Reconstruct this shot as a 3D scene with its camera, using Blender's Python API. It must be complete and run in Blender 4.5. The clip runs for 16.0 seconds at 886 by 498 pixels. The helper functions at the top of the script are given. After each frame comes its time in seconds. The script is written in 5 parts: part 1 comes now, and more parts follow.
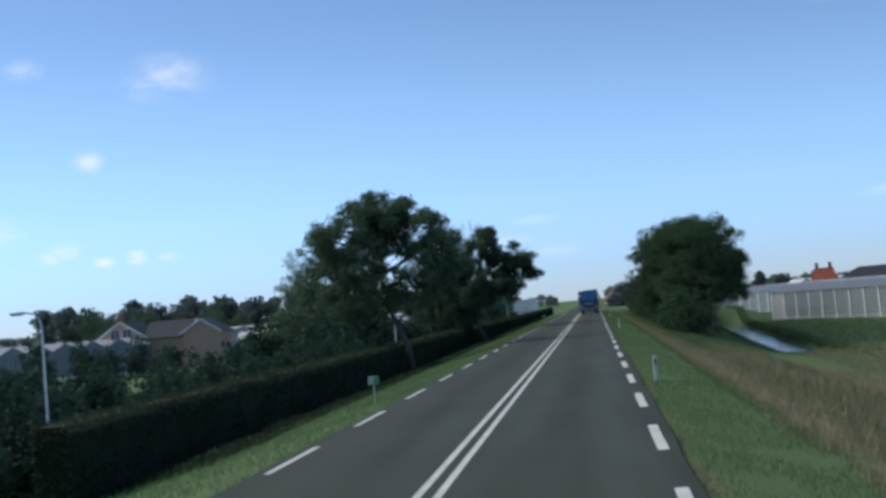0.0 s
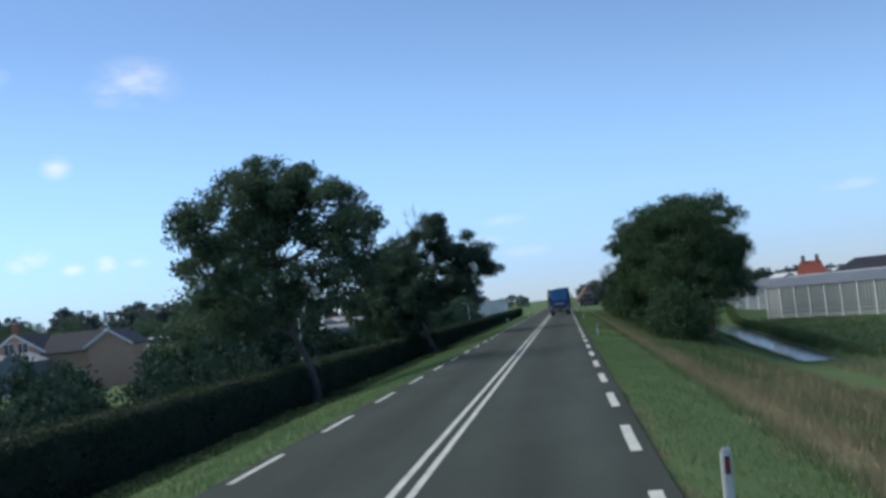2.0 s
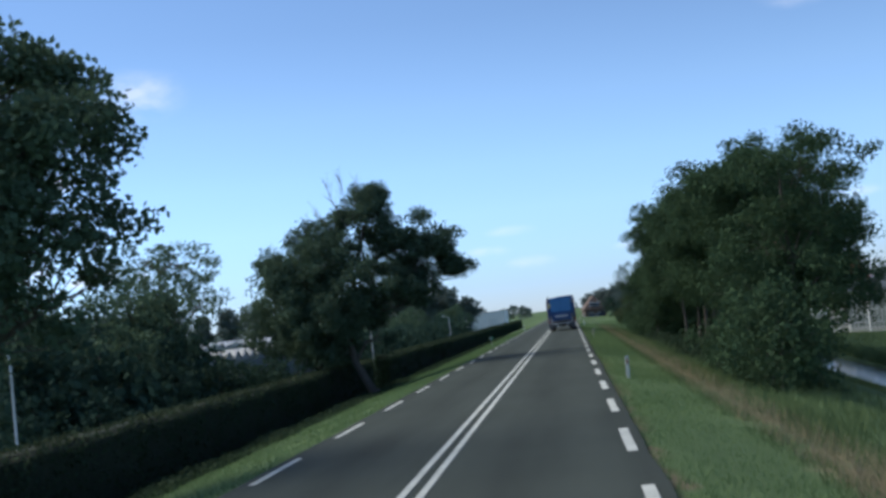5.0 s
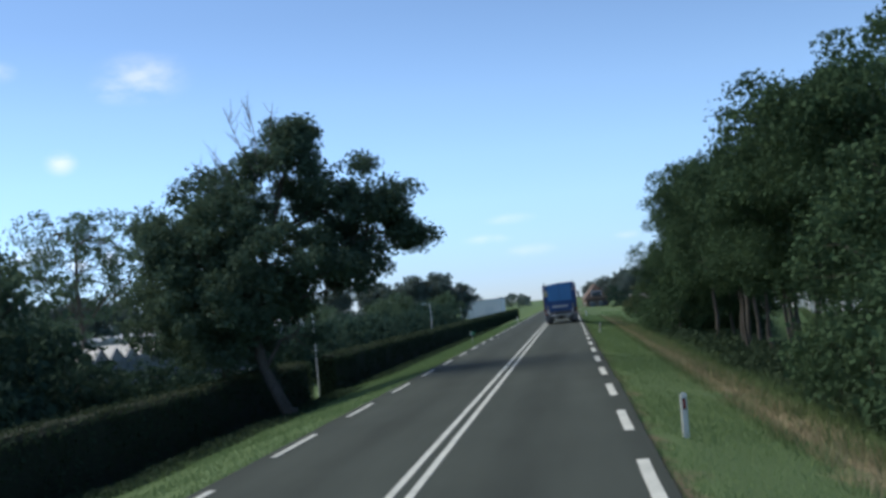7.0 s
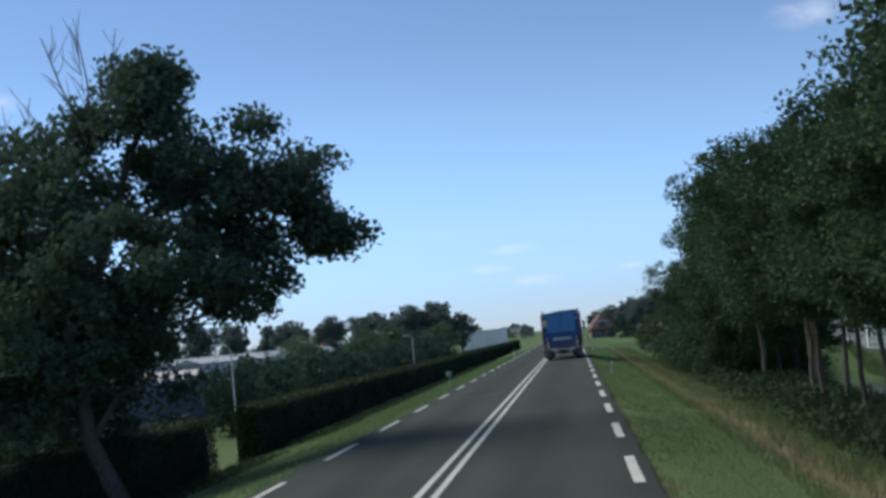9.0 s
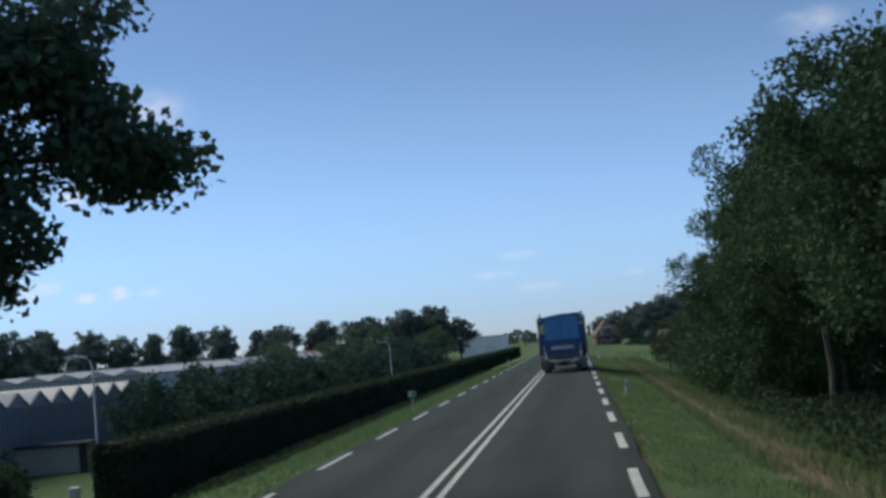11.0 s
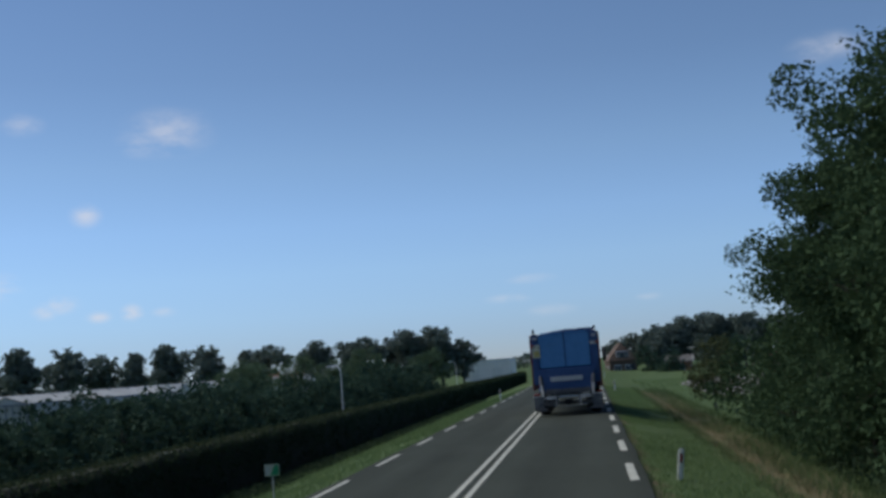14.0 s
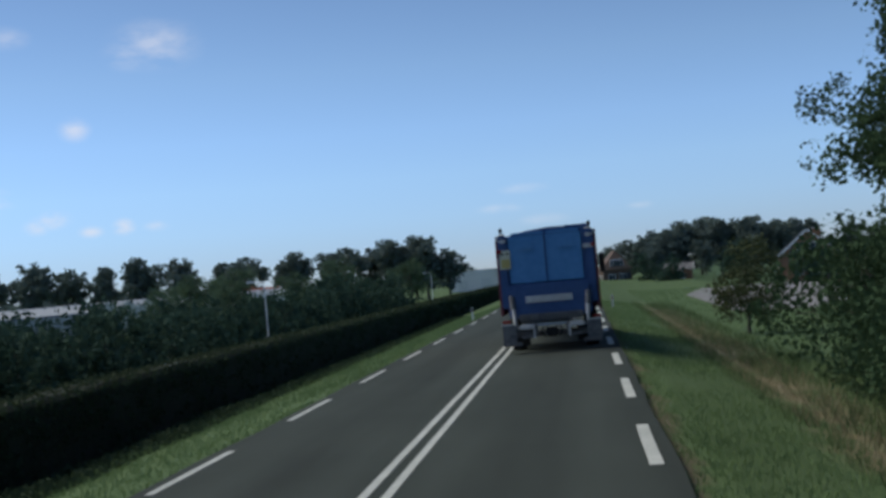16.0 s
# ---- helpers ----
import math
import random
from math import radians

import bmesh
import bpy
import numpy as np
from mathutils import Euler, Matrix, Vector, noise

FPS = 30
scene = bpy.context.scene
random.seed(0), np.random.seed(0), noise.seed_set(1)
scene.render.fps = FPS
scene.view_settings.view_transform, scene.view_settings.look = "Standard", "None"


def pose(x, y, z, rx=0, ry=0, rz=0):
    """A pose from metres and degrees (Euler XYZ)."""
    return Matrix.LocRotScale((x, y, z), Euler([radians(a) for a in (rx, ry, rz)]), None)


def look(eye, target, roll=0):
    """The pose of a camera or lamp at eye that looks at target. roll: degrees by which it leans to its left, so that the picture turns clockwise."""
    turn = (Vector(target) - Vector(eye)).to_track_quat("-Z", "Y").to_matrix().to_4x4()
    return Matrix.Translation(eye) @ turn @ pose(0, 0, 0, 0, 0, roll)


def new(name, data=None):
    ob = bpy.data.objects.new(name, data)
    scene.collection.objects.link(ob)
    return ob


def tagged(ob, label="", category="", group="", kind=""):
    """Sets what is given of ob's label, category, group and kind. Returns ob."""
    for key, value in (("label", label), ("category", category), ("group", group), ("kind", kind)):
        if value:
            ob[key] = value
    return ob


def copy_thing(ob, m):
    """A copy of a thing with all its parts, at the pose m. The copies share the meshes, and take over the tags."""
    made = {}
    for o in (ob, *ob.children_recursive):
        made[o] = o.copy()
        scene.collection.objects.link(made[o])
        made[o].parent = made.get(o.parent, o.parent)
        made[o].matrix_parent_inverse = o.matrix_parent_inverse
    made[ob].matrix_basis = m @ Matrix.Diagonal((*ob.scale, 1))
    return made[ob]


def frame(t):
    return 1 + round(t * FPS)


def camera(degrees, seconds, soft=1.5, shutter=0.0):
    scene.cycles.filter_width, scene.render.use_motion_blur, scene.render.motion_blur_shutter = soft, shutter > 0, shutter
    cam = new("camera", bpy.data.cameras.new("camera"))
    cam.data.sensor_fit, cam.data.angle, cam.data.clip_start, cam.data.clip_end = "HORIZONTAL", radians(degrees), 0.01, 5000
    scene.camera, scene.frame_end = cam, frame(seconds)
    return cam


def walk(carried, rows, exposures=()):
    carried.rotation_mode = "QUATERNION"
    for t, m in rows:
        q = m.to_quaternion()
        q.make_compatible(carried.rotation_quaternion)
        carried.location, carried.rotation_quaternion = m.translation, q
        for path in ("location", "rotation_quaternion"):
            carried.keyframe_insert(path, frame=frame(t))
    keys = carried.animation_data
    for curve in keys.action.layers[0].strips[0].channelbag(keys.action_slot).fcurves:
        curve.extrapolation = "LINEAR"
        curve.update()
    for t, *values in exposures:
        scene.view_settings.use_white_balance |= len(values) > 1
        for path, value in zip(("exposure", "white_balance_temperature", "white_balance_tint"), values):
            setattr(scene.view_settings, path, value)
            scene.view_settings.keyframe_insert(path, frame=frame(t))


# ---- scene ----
cam = camera(41.3, 16.0, soft=3.3)
PATH = [
    (0.0, pose(2.041, -0.512, 2.067, 92.981, 4.751, 7.331)),
    (0.5, pose(2.026, 4.123, 2.072, 92.476, 5.567, 7.315)),
    (1.0, pose(2.040, 8.871, 2.069, 92.549, 5.312, 6.837)),
    (1.5, pose(2.054, 13.511, 2.062, 92.722, 5.690, 6.270)),
    (2.0, pose(2.077, 18.407, 2.055, 92.937, 5.747, 5.969)),
    (2.5, pose(2.065, 23.288, 2.065, 92.746, 5.504, 5.887)),
    (3.0, pose(2.043, 28.309, 2.056, 93.328, 5.254, 6.178)),
    (3.5, pose(2.044, 33.328, 2.073, 93.438, 5.455, 6.039)),
    (4.0, pose(2.083, 38.528, 2.062, 92.640, 5.187, 6.262)),
    (4.5, pose(2.144, 43.430, 2.049, 93.572, 6.193, 6.164)),
    (7.0, pose(2.090, 65.427, 2.050, 92.862, 5.309, 6.165)),
    (7.5, pose(2.112, 69.291, 2.049, 93.884, 4.735, 6.180)),
    (8.0, pose(2.104, 73.023, 2.062, 94.288, 4.479, 6.494)),
    (8.5, pose(2.131, 76.525, 2.044, 94.374, 4.990, 6.465)),
    (9.0, pose(2.142, 80.097, 2.044, 94.356, 5.287, 6.373)),
    (9.5, pose(2.157, 83.479, 2.029, 95.252, 5.101, 6.378)),
    (10.0, pose(2.163, 86.749, 2.049, 94.608, 5.035, 6.403)),
    (12.5, pose(2.205, 102.723, 2.043, 95.092, 4.577, 6.913)),
    (13.0, pose(2.221, 106.052, 2.053, 95.500, 4.263, 6.886)),
    (13.5, pose(2.210, 109.333, 2.042, 95.786, 4.437, 6.998)),
    (14.0, pose(2.215, 112.666, 2.049, 95.780, 4.252, 7.104)),
    (14.5, pose(2.183, 115.957, 2.036, 96.266, 4.934, 7.262)),
    (15.0, pose(2.203, 119.317, 2.065, 95.761, 4.942, 6.932)),
    (15.5, pose(2.190, 122.776, 2.068, 94.500, 4.652, 6.872)),
    (16.0, pose(2.195, 126.387, 2.074, 91.404, 4.912, 6.756)),
]
EXPOSURES = [(0.0, 0.3, 6150, 8), (4.5, 0.45, 6150, 8), (7.0, 0.5, 6300, 8), (8.5, 0.4, 6350, 8), (10.0, 0.25, 6350, 8), (12.5, -0.15, 6350, 8), (14.5, -0.22, 6350, 8), (15.5, -0.2, 6350, 8), (16.0, -0.05, 6300, 8)]
walk(cam, PATH, EXPOSURES)

# ---- sky, sun ----
SUN_TURN, SUN_HEIGHT = 285.0, 45.0      # degrees clockwise from the road's direction, degrees up


def sky():
    w = bpy.data.worlds.new("sky")
    scene.world = w
    w.use_nodes = True
    n, l = w.node_tree.nodes, w.node_tree.links
    n.clear()
    out = n.new("ShaderNodeOutputWorld")
    bg = n.new("ShaderNodeBackground")
    bg.inputs["Strength"].default_value = 0.147
    tex = n.new("ShaderNodeTexSky")
    tex.sky_type, tex.sun_disc = "NISHITA", False
    tex.sun_elevation, tex.sun_rotation = radians(SUN_HEIGHT), radians(SUN_TURN)
    tex.air_density, tex.dust_density, tex.ozone_density = 0.9, 0.05, 4.2
    tex.altitude = 900.0
    # small fair-weather clouds: soft patches broken up by noise
    co = n.new("ShaderNodeTexCoord")
    noi = n.new("ShaderNodeTexNoise")
    noi.inputs["Scale"].default_value, noi.inputs["Detail"].default_value = 26.0, 5.0
    noi.inputs["Roughness"].default_value = 0.6
    stretch = n.new("ShaderNodeMapping")
    stretch.inputs["Scale"].default_value = (1.0, 1.0, 2.2)
    l.new(co.outputs["Generated"], stretch.inputs["Vector"])
    l.new(stretch.outputs["Vector"], noi.inputs["Vector"])
    total = None
    for turn, up, wide, tall, amount in CLOUDS:
        a, e = radians(turn), radians(up)
        d = Vector((math.sin(a) * math.cos(e), math.cos(a) * math.cos(e), math.sin(e)))
        sub = n.new("ShaderNodeVectorMath")
        sub.operation = "SUBTRACT"
        sub.inputs[1].default_value = d
        l.new(co.outputs["Generated"], sub.inputs[0])
        rot = n.new("ShaderNodeVectorRotate")
        rot.rotation_type = "Z_AXIS"
        rot.inputs["Angle"].default_value = a
        l.new(sub.outputs[0], rot.inputs["Vector"])
        sc = n.new("ShaderNodeVectorMath")
        sc.operation = "MULTIPLY"
        sc.inputs[1].default_value = (1 / radians(wide), 1.0, 1 / radians(tall))
        l.new(rot.outputs[0], sc.inputs[0])
        ln = n.new("ShaderNodeVectorMath")
        ln.operation = "LENGTH"
        l.new(sc.outputs[0], ln.inputs[0])
        fall = n.new("ShaderNodeMapRange")
        fall.interpolation_type = "SMOOTHSTEP"
        fall.inputs["From Min"].default_value, fall.inputs["From Max"].default_value = 1.0, 0.0
        fall.inputs["To Max"].default_value = 0.85 * amount
        l.new(ln.outputs["Value"], fall.inputs["Value"])
        if total is None:
            total = fall.outputs[0]
        else:
            mx = n.new("ShaderNodeMath")
            mx.operation = "MAXIMUM"
            l.new(total, mx.inputs[0])
            l.new(fall.outputs[0], mx.inputs[1])
            total = mx.outputs[0]
    brk = n.new("ShaderNodeMapRange")
    brk.inputs["From Min"].default_value, brk.inputs["From Max"].default_value = 0.36, 0.62
    l.new(noi.outputs[0], brk.inputs["Value"])
    mul = n.new("ShaderNodeMath")
    mul.operation = "MULTIPLY"
    l.new(total, mul.inputs[0])
    l.new(brk.outputs[0], mul.inputs[1])
    mix = n.new("ShaderNodeMix")
    mix.data_type = "RGBA"
    mix.inputs["B"].default_value = (5.6, 5.5, 5.9, 1)
    l.new(mul.outputs[0], mix.inputs["Factor"])
    # hazy air: duller and bluer towards the horizon, all the way round
    sep, up, ramp, dull = n.new("ShaderNodeSeparateXYZ"), n.new("ShaderNodeMath"), n.new("ShaderNodeValToRGB"), n.new("ShaderNodeMix")
    l.new(co.outputs["Generated"], sep.inputs[0])
    up.operation, up.use_clamp = "MULTIPLY", True
    up.inputs[1].default_value = 4.0
    l.new(sep.outputs["Z"], up.inputs[0])
    l.new(up.outputs[0], ramp.inputs[0])
    stops = [(0, (0.420, 0.470, 0.648)), (0.105, (0.497, 0.552, 0.736)), (0.21, (0.618, 0.665, 0.814)), (0.35, (0.760, 0.778, 0.865)), (0.51, (0.838, 0.837, 0.896)), (0.72, (0.866, 0.837, 0.833)), (1, (0.799, 0.768, 0.763))]
    while len(ramp.color_ramp.elements) < len(stops):
        ramp.color_ramp.elements.new(0.5)
    for q, (at, col) in zip(ramp.color_ramp.elements, stops):
        q.position, q.color = at, (*col, 1)
    dull.data_type, dull.blend_type = "RGBA", "MULTIPLY"
    dull.inputs["Factor"].default_value = 1.0
    l.new(tex.outputs[0], dull.inputs["A"])
    l.new(ramp.outputs[0], dull.inputs["B"])
    l.new(dull.outputs["Result"], mix.inputs["A"])
    l.new(mix.outputs["Result"], bg.inputs["Color"])
    l.new(bg.outputs[0], out.inputs["Surface"])


# degrees from the road's direction, degrees up, half width, half height, density
CLOUDS = [
    (-19.6, 12.1, 2.7, 1.5, 0.52), (-20.8, 11.6, 1.6, 0.9, 0.42), (-23.6, 8.3, 0.95, 0.75, 0.7), (-24.9, 4.2, 1.2, 0.6, 0.85), (-25.6, 3.9, 0.8, 0.5, 0.7), (-21.7, 3.65, 0.7, 0.55, 0.95),
    (-23.2, 3.55, 0.8, 0.4, 0.75), (-27.4, 5.1, 1.2, 0.9, 0.6), (-20.2, 3.6, 0.8, 0.35, 0.45), (-26.3, 12.5, 1.3, 0.7, 0.4),
    (13.6, 3.9, 1.7, 0.4, 0.5), (-1.6, 2.4, 1.6, 0.4, 0.4), (-3.7, 3.1, 1.5, 0.35, 0.4), (-2.5, 4.0, 1.6, 0.35, 0.32), (12.3, 13.4, 2.2, 0.9, 0.5), (3.1, 2.7, 0.9, 0.25, 0.35),
]
sky()
a, e = radians(SUN_TURN), radians(SUN_HEIGHT)
to_sun = Vector((math.sin(a) * math.cos(e), math.cos(a) * math.cos(e), math.sin(e)))
sun = new("sun", bpy.data.lights.new("sun", "SUN"))
sun.data.energy, sun.data.angle, sun.data.color = 3.5, radians(45.0), (1.0, 0.92, 0.79)
sun.matrix_world = look(to_sun * 300, (0, 0, 0))


# ---- materials ----
def material(name, low, high, scale=6.0, rough=0.8, bump=0.3, fine=60.0, metal=0.0, distance=0.02, spec=0.3, patch=0.35, random_tint=0.0, island=False, soft_light=0.0):
    """Two colours mixed by a coarse and a fine noise, with fine relief."""
    m = bpy.data.materials.new(name)
    m.use_nodes = True
    n, l = m.node_tree.nodes, m.node_tree.links
    p = n["Principled BSDF"]
    co = n.new("ShaderNodeTexCoord")
    big, small = n.new("ShaderNodeTexNoise"), n.new("ShaderNodeTexNoise")
    big.inputs["Scale"].default_value, big.inputs["Detail"].default_value = scale, 4.0
    small.inputs["Scale"].default_value, small.inputs["Detail"].default_value = fine, 3.0
    for q in (big, small):
        l.new(co.outputs["Object"], q.inputs["Vector"])
    s = n.new("ShaderNodeMath")
    s.operation = "MULTIPLY_ADD"
    s.inputs[1].default_value, s.inputs[2].default_value = 1 - patch, 0.0
    l.new(small.outputs[0], s.inputs[0])
    b = n.new("ShaderNodeMath")
    b.operation = "MULTIPLY_ADD"
    b.inputs[1].default_value = patch
    l.new(big.outputs[0], b.inputs[0])
    l.new(s.outputs[0], b.inputs[2])
    r = n.new("ShaderNodeMapRange")
    r.inputs["From Min"].default_value, r.inputs["From Max"].default_value = 0.3, 0.7
    l.new(b.outputs[0], r.inputs["Value"])
    factor = r.outputs[0]
    if random_tint or island:
        src = n.new("ShaderNodeNewGeometry") if island else n.new("ShaderNodeObjectInfo")
        k = n.new("ShaderNodeMath")
        k.operation = "MULTIPLY_ADD"
        k.inputs[1].default_value = random_tint
        l.new(src.outputs["Random Per Island" if island else "Random"], k.inputs[0])
        l.new(factor, k.inputs[2])
        k.use_clamp = True
        factor = k.outputs[0]
    mix = n.new("ShaderNodeMix")
    mix.data_type = "RGBA"
    mix.inputs["A"].default_value, mix.inputs["B"].default_value = (*low, 1), (*high, 1)
    l.new(factor, mix.inputs["Factor"])
    l.new(mix.outputs["Result"], p.inputs["Base Color"])
    p.inputs["Roughness"].default_value, p.inputs["Metallic"].default_value = rough, metal
    p.inputs["Specular IOR Level"].default_value = spec
    if bump:
        bu = n.new("ShaderNodeBump")
        bu.inputs["Strength"].default_value, bu.inputs["Distance"].default_value = bump, distance
        l.new(small.outputs[0], bu.inputs["Height"])
        l.new(bu.outputs[0], p.inputs["Normal"])
    if soft_light:
        p.inputs["Transmission Weight"].default_value = 0.0
        tr = n.new("ShaderNodeBsdfTranslucent")
        l.new(mix.outputs["Result"], tr.inputs["Color"])
        ms = n.new("ShaderNodeMixShader")
        ms.inputs[0].default_value = soft_light
        l.new(p.outputs[0], ms.inputs[1])
        l.new(tr.outputs[0], ms.inputs[2])
        l.new(ms.outputs[0], n["Material Output"].inputs["Surface"])
    return m


def leaf_mat(name, low, high, tint=0.24):
    return material(name, low, high, scale=0.6, fine=3.0, rough=0.85, bump=0.0, spec=0.05, random_tint=tint, island=True, soft_light=0.25, patch=0.7)


M = {}
M["asphalt"] = material("asphalt", (0.036, 0.043, 0.037), (0.054, 0.063, 0.054), scale=0.35, fine=90, rough=0.95, bump=0.5, distance=0.006, spec=0.08)


def wheel_tracks(m):
    n, l = m.node_tree.nodes, m.node_tree.links
    p = n["Principled BSDF"]
    base = p.inputs["Base Color"].links[0].from_socket
    co, sep = n.new("ShaderNodeTexCoord"), n.new("ShaderNodeSeparateXYZ")
    l.new(co.outputs["Object"], sep.inputs[0])
    last = sep.outputs["X"]
    for op, v in (("ABSOLUTE", 0), ("SUBTRACT", 0.48), ("MULTIPLY", 2 * math.pi / 1.7), ("COSINE", 0)):
        q = n.new("ShaderNodeMath")
        q.operation, q.inputs[1].default_value = op, v
        l.new(last, q.inputs[0])
        last = q.outputs[0]
    stretch, noi = n.new("ShaderNodeMapping"), n.new("ShaderNodeTexNoise")
    stretch.inputs["Scale"].default_value = (1.6, 0.12, 1.0)
    noi.inputs["Scale"].default_value, noi.inputs["Detail"].default_value = 1.0, 4.0
    l.new(co.outputs["Object"], stretch.inputs["Vector"])
    l.new(stretch.outputs["Vector"], noi.inputs["Vector"])
    both = n.new("ShaderNodeMath")
    both.operation, both.inputs[1].default_value = "MULTIPLY_ADD", 0.16
    l.new(last, both.inputs[0])
    l.new(noi.outputs[0], both.inputs[2])
    worn = n.new("ShaderNodeMapRange")
    worn.inputs["From Min"].default_value, worn.inputs["From Max"].default_value = 0.2, 0.8
    worn.inputs["To Min"].default_value, worn.inputs["To Max"].default_value = 0.82, 1.18
    l.new(both.outputs[0], worn.inputs["Value"])
    mul = n.new("ShaderNodeVectorMath")
    mul.operation = "SCALE"
    l.new(base, mul.inputs[0])
    l.new(worn.outputs[0], mul.inputs["Scale"])
    l.new(mul.outputs[0], p.inputs["Base Color"])


wheel_tracks(M["asphalt"])
M["paint"] = material("road_paint", (0.30, 0.31, 0.275), (0.54, 0.55, 0.49), scale=1.3, fine=22, rough=0.7, bump=0.25, distance=0.004, patch=0.5)
M["bark"] = material("bark", (0.045, 0.038, 0.030), (0.13, 0.115, 0.095), scale=2.0, fine=18, rough=0.9, bump=0.7, distance=0.03)
M["twig"] = material("twig", (0.10, 0.085, 0.07), (0.20, 0.18, 0.15), scale=2.0, fine=12, rough=0.9, bump=0.2)
M["leaf_ash"] = leaf_mat("leaf_ash", (0.060, 0.094, 0.060), (0.100, 0.150, 0.088))
M["leaf_oak"] = leaf_mat("leaf_oak", (0.056, 0.087, 0.060), (0.090, 0.136, 0.085))
M["leaf_alder"] = leaf_mat("leaf_alder", (0.031, 0.055, 0.030), (0.062, 0.104, 0.051))
# far leaves paler and bluer: distance haze put into their colour
M["leaf_far_hazed"] = leaf_mat("leaf_far_hazed", (0.085, 0.115, 0.105), (0.135, 0.172, 0.150), 0.2)
M["leaf_young"] = leaf_mat("leaf_young", (0.040, 0.058, 0.030), (0.095, 0.108, 0.052))
# hedge top: olive-brown tint, plus a lighter tone painted for light from above
M["leaf_hedge_top_lit"] = leaf_mat("leaf_hedge_top_lit", (0.034, 0.048, 0.026), (0.056, 0.074, 0.040), 0.12)
M["leaf_hedge"] = leaf_mat("leaf_hedge", (0.028, 0.046, 0.026), (0.046, 0.070, 0.040), 0.15)
M["leaf_shrub"] = leaf_mat("leaf_shrub", (0.028, 0.054, 0.038), (0.052, 0.090, 0.062), 0.2)
# near-black core: the hedge's inner shade painted behind its leaves
M["hedge_core_shade"] = material("hedge_core_shade", (0.008, 0.012, 0.006), (0.02, 0.028, 0.012), scale=2, fine=20, rough=0.95, bump=0.8, distance=0.06)
M["grass_short"] = leaf_mat("grass_short", (0.105, 0.165, 0.070), (0.165, 0.240, 0.105), 0.25)
M["grass_dry"] = leaf_mat("grass_dry", (0.180, 0.160, 0.096), (0.285, 0.250, 0.155), 0.25)
M["grass_tall"] = leaf_mat("grass_tall", (0.060, 0.098, 0.042), (0.120, 0.165, 0.072), 0.3)
M["post_white"] = material("post_white", (0.50, 0.50, 0.46), (0.70, 0.70, 0.65), scale=3, fine=30, rough=0.45, bump=0.05)
M["black"] = material("black_plastic", (0.012, 0.012, 0.013), (0.03, 0.03, 0.032), scale=4, fine=50, rough=0.5, bump=0.1)
M["red"] = material("red_reflector", (0.22, 0.030, 0.022), (0.36, 0.05, 0.035), scale=30, fine=120, rough=0.25, bump=0.1)
M["sign_pale"] = material("sign_pale", (0.36, 0.37, 0.29), (0.50, 0.50, 0.42), scale=14, fine=60, rough=0.5, bump=0.02)
M["sign_green"] = material("sign_green", (0.03, 0.24, 0.11), (0.05, 0.32, 0.15), scale=5, fine=30, rough=0.4, bump=0.05)
M["steel"] = material("galvanised_steel", (0.36, 0.38, 0.40), (0.58, 0.60, 0.62), scale=3, fine=26, rough=0.45, bump=0.1, metal=0.6)
M["lamp_grey"] = material("lamp_grey", (0.50, 0.53, 0.56), (0.70, 0.73, 0.76), scale=2, fine=20, rough=0.45, bump=0.08)
M["brick"] = material("brick", (0.22, 0.105, 0.06), (0.40, 0.21, 0.13), scale=1.5, fine=9, rough=0.85, bump=0.4)
M["brick_orange"] = material("brick_orange", (0.42, 0.26, 0.18), (0.58, 0.38, 0.27), scale=1.5, fine=9, rough=0.85, bump=0.4)
M["brick_yellow"] = material("brick_yellow", (0.32, 0.23, 0.14), (0.50, 0.37, 0.24), scale=1.5, fine=9, rough=0.85, bump=0.4)
M["tile_red"] = material("tile_red", (0.22, 0.060, 0.040), (0.36, 0.105, 0.065), scale=1.2, fine=7, rough=0.75, bump=0.4)
M["tile_dark"] = material("tile_dark", (0.030, 0.033, 0.042), (0.068, 0.070, 0.082), scale=1.2, fine=7, rough=0.75, bump=0.4)
M["tile_brown"] = material("tile_brown", (0.085, 0.058, 0.044), (0.145, 0.100, 0.076), scale=1.2, fine=7, rough=0.75, bump=0.4)
M["plaster"] = material("plaster", (0.55, 0.54, 0.51), (0.72, 0.71, 0.68), scale=1.2, fine=14, rough=0.85, bump=0.2)
M["beige"] = material("beige_boards", (0.40, 0.37, 0.28), (0.54, 0.50, 0.39), scale=1.2, fine=12, rough=0.8, bump=0.2)
M["shed"] = material("shed_cladding", (0.66, 0.63, 0.60), (0.78, 0.75, 0.71), scale=0.6, fine=5, rough=0.6, bump=0.2)
M["window"] = material("window_glass", (0.03, 0.04, 0.05), (0.06, 0.075, 0.09), scale=0.8, fine=3, rough=0.08, bump=0.0, spec=0.6)
M["whitewash"] = material("whitewashed_glass", (0.36, 0.355, 0.33), (0.55, 0.545, 0.51), scale=0.5, fine=6, rough=0.5, bump=0.05, patch=0.6)
M["greenhouse_glass"] = material("greenhouse_glass", (0.10, 0.13, 0.125), (0.20, 0.235, 0.23), scale=0.35, fine=3, rough=0.35, bump=0.0, spec=0.6, patch=0.7, random_tint=0.35)
M["chalked_glass"] = material("chalked_glass", (0.20, 0.22, 0.22), (0.30, 0.32, 0.315), scale=0.5, fine=5, rough=0.6, bump=0.02, spec=0.3, patch=0.5)
M["glass_roof"] = material("greenhouse_roof_glass", (0.09, 0.105, 0.11), (0.16, 0.175, 0.185), scale=0.4, fine=3, rough=0.5, bump=0.0, spec=0.3, patch=0.6)
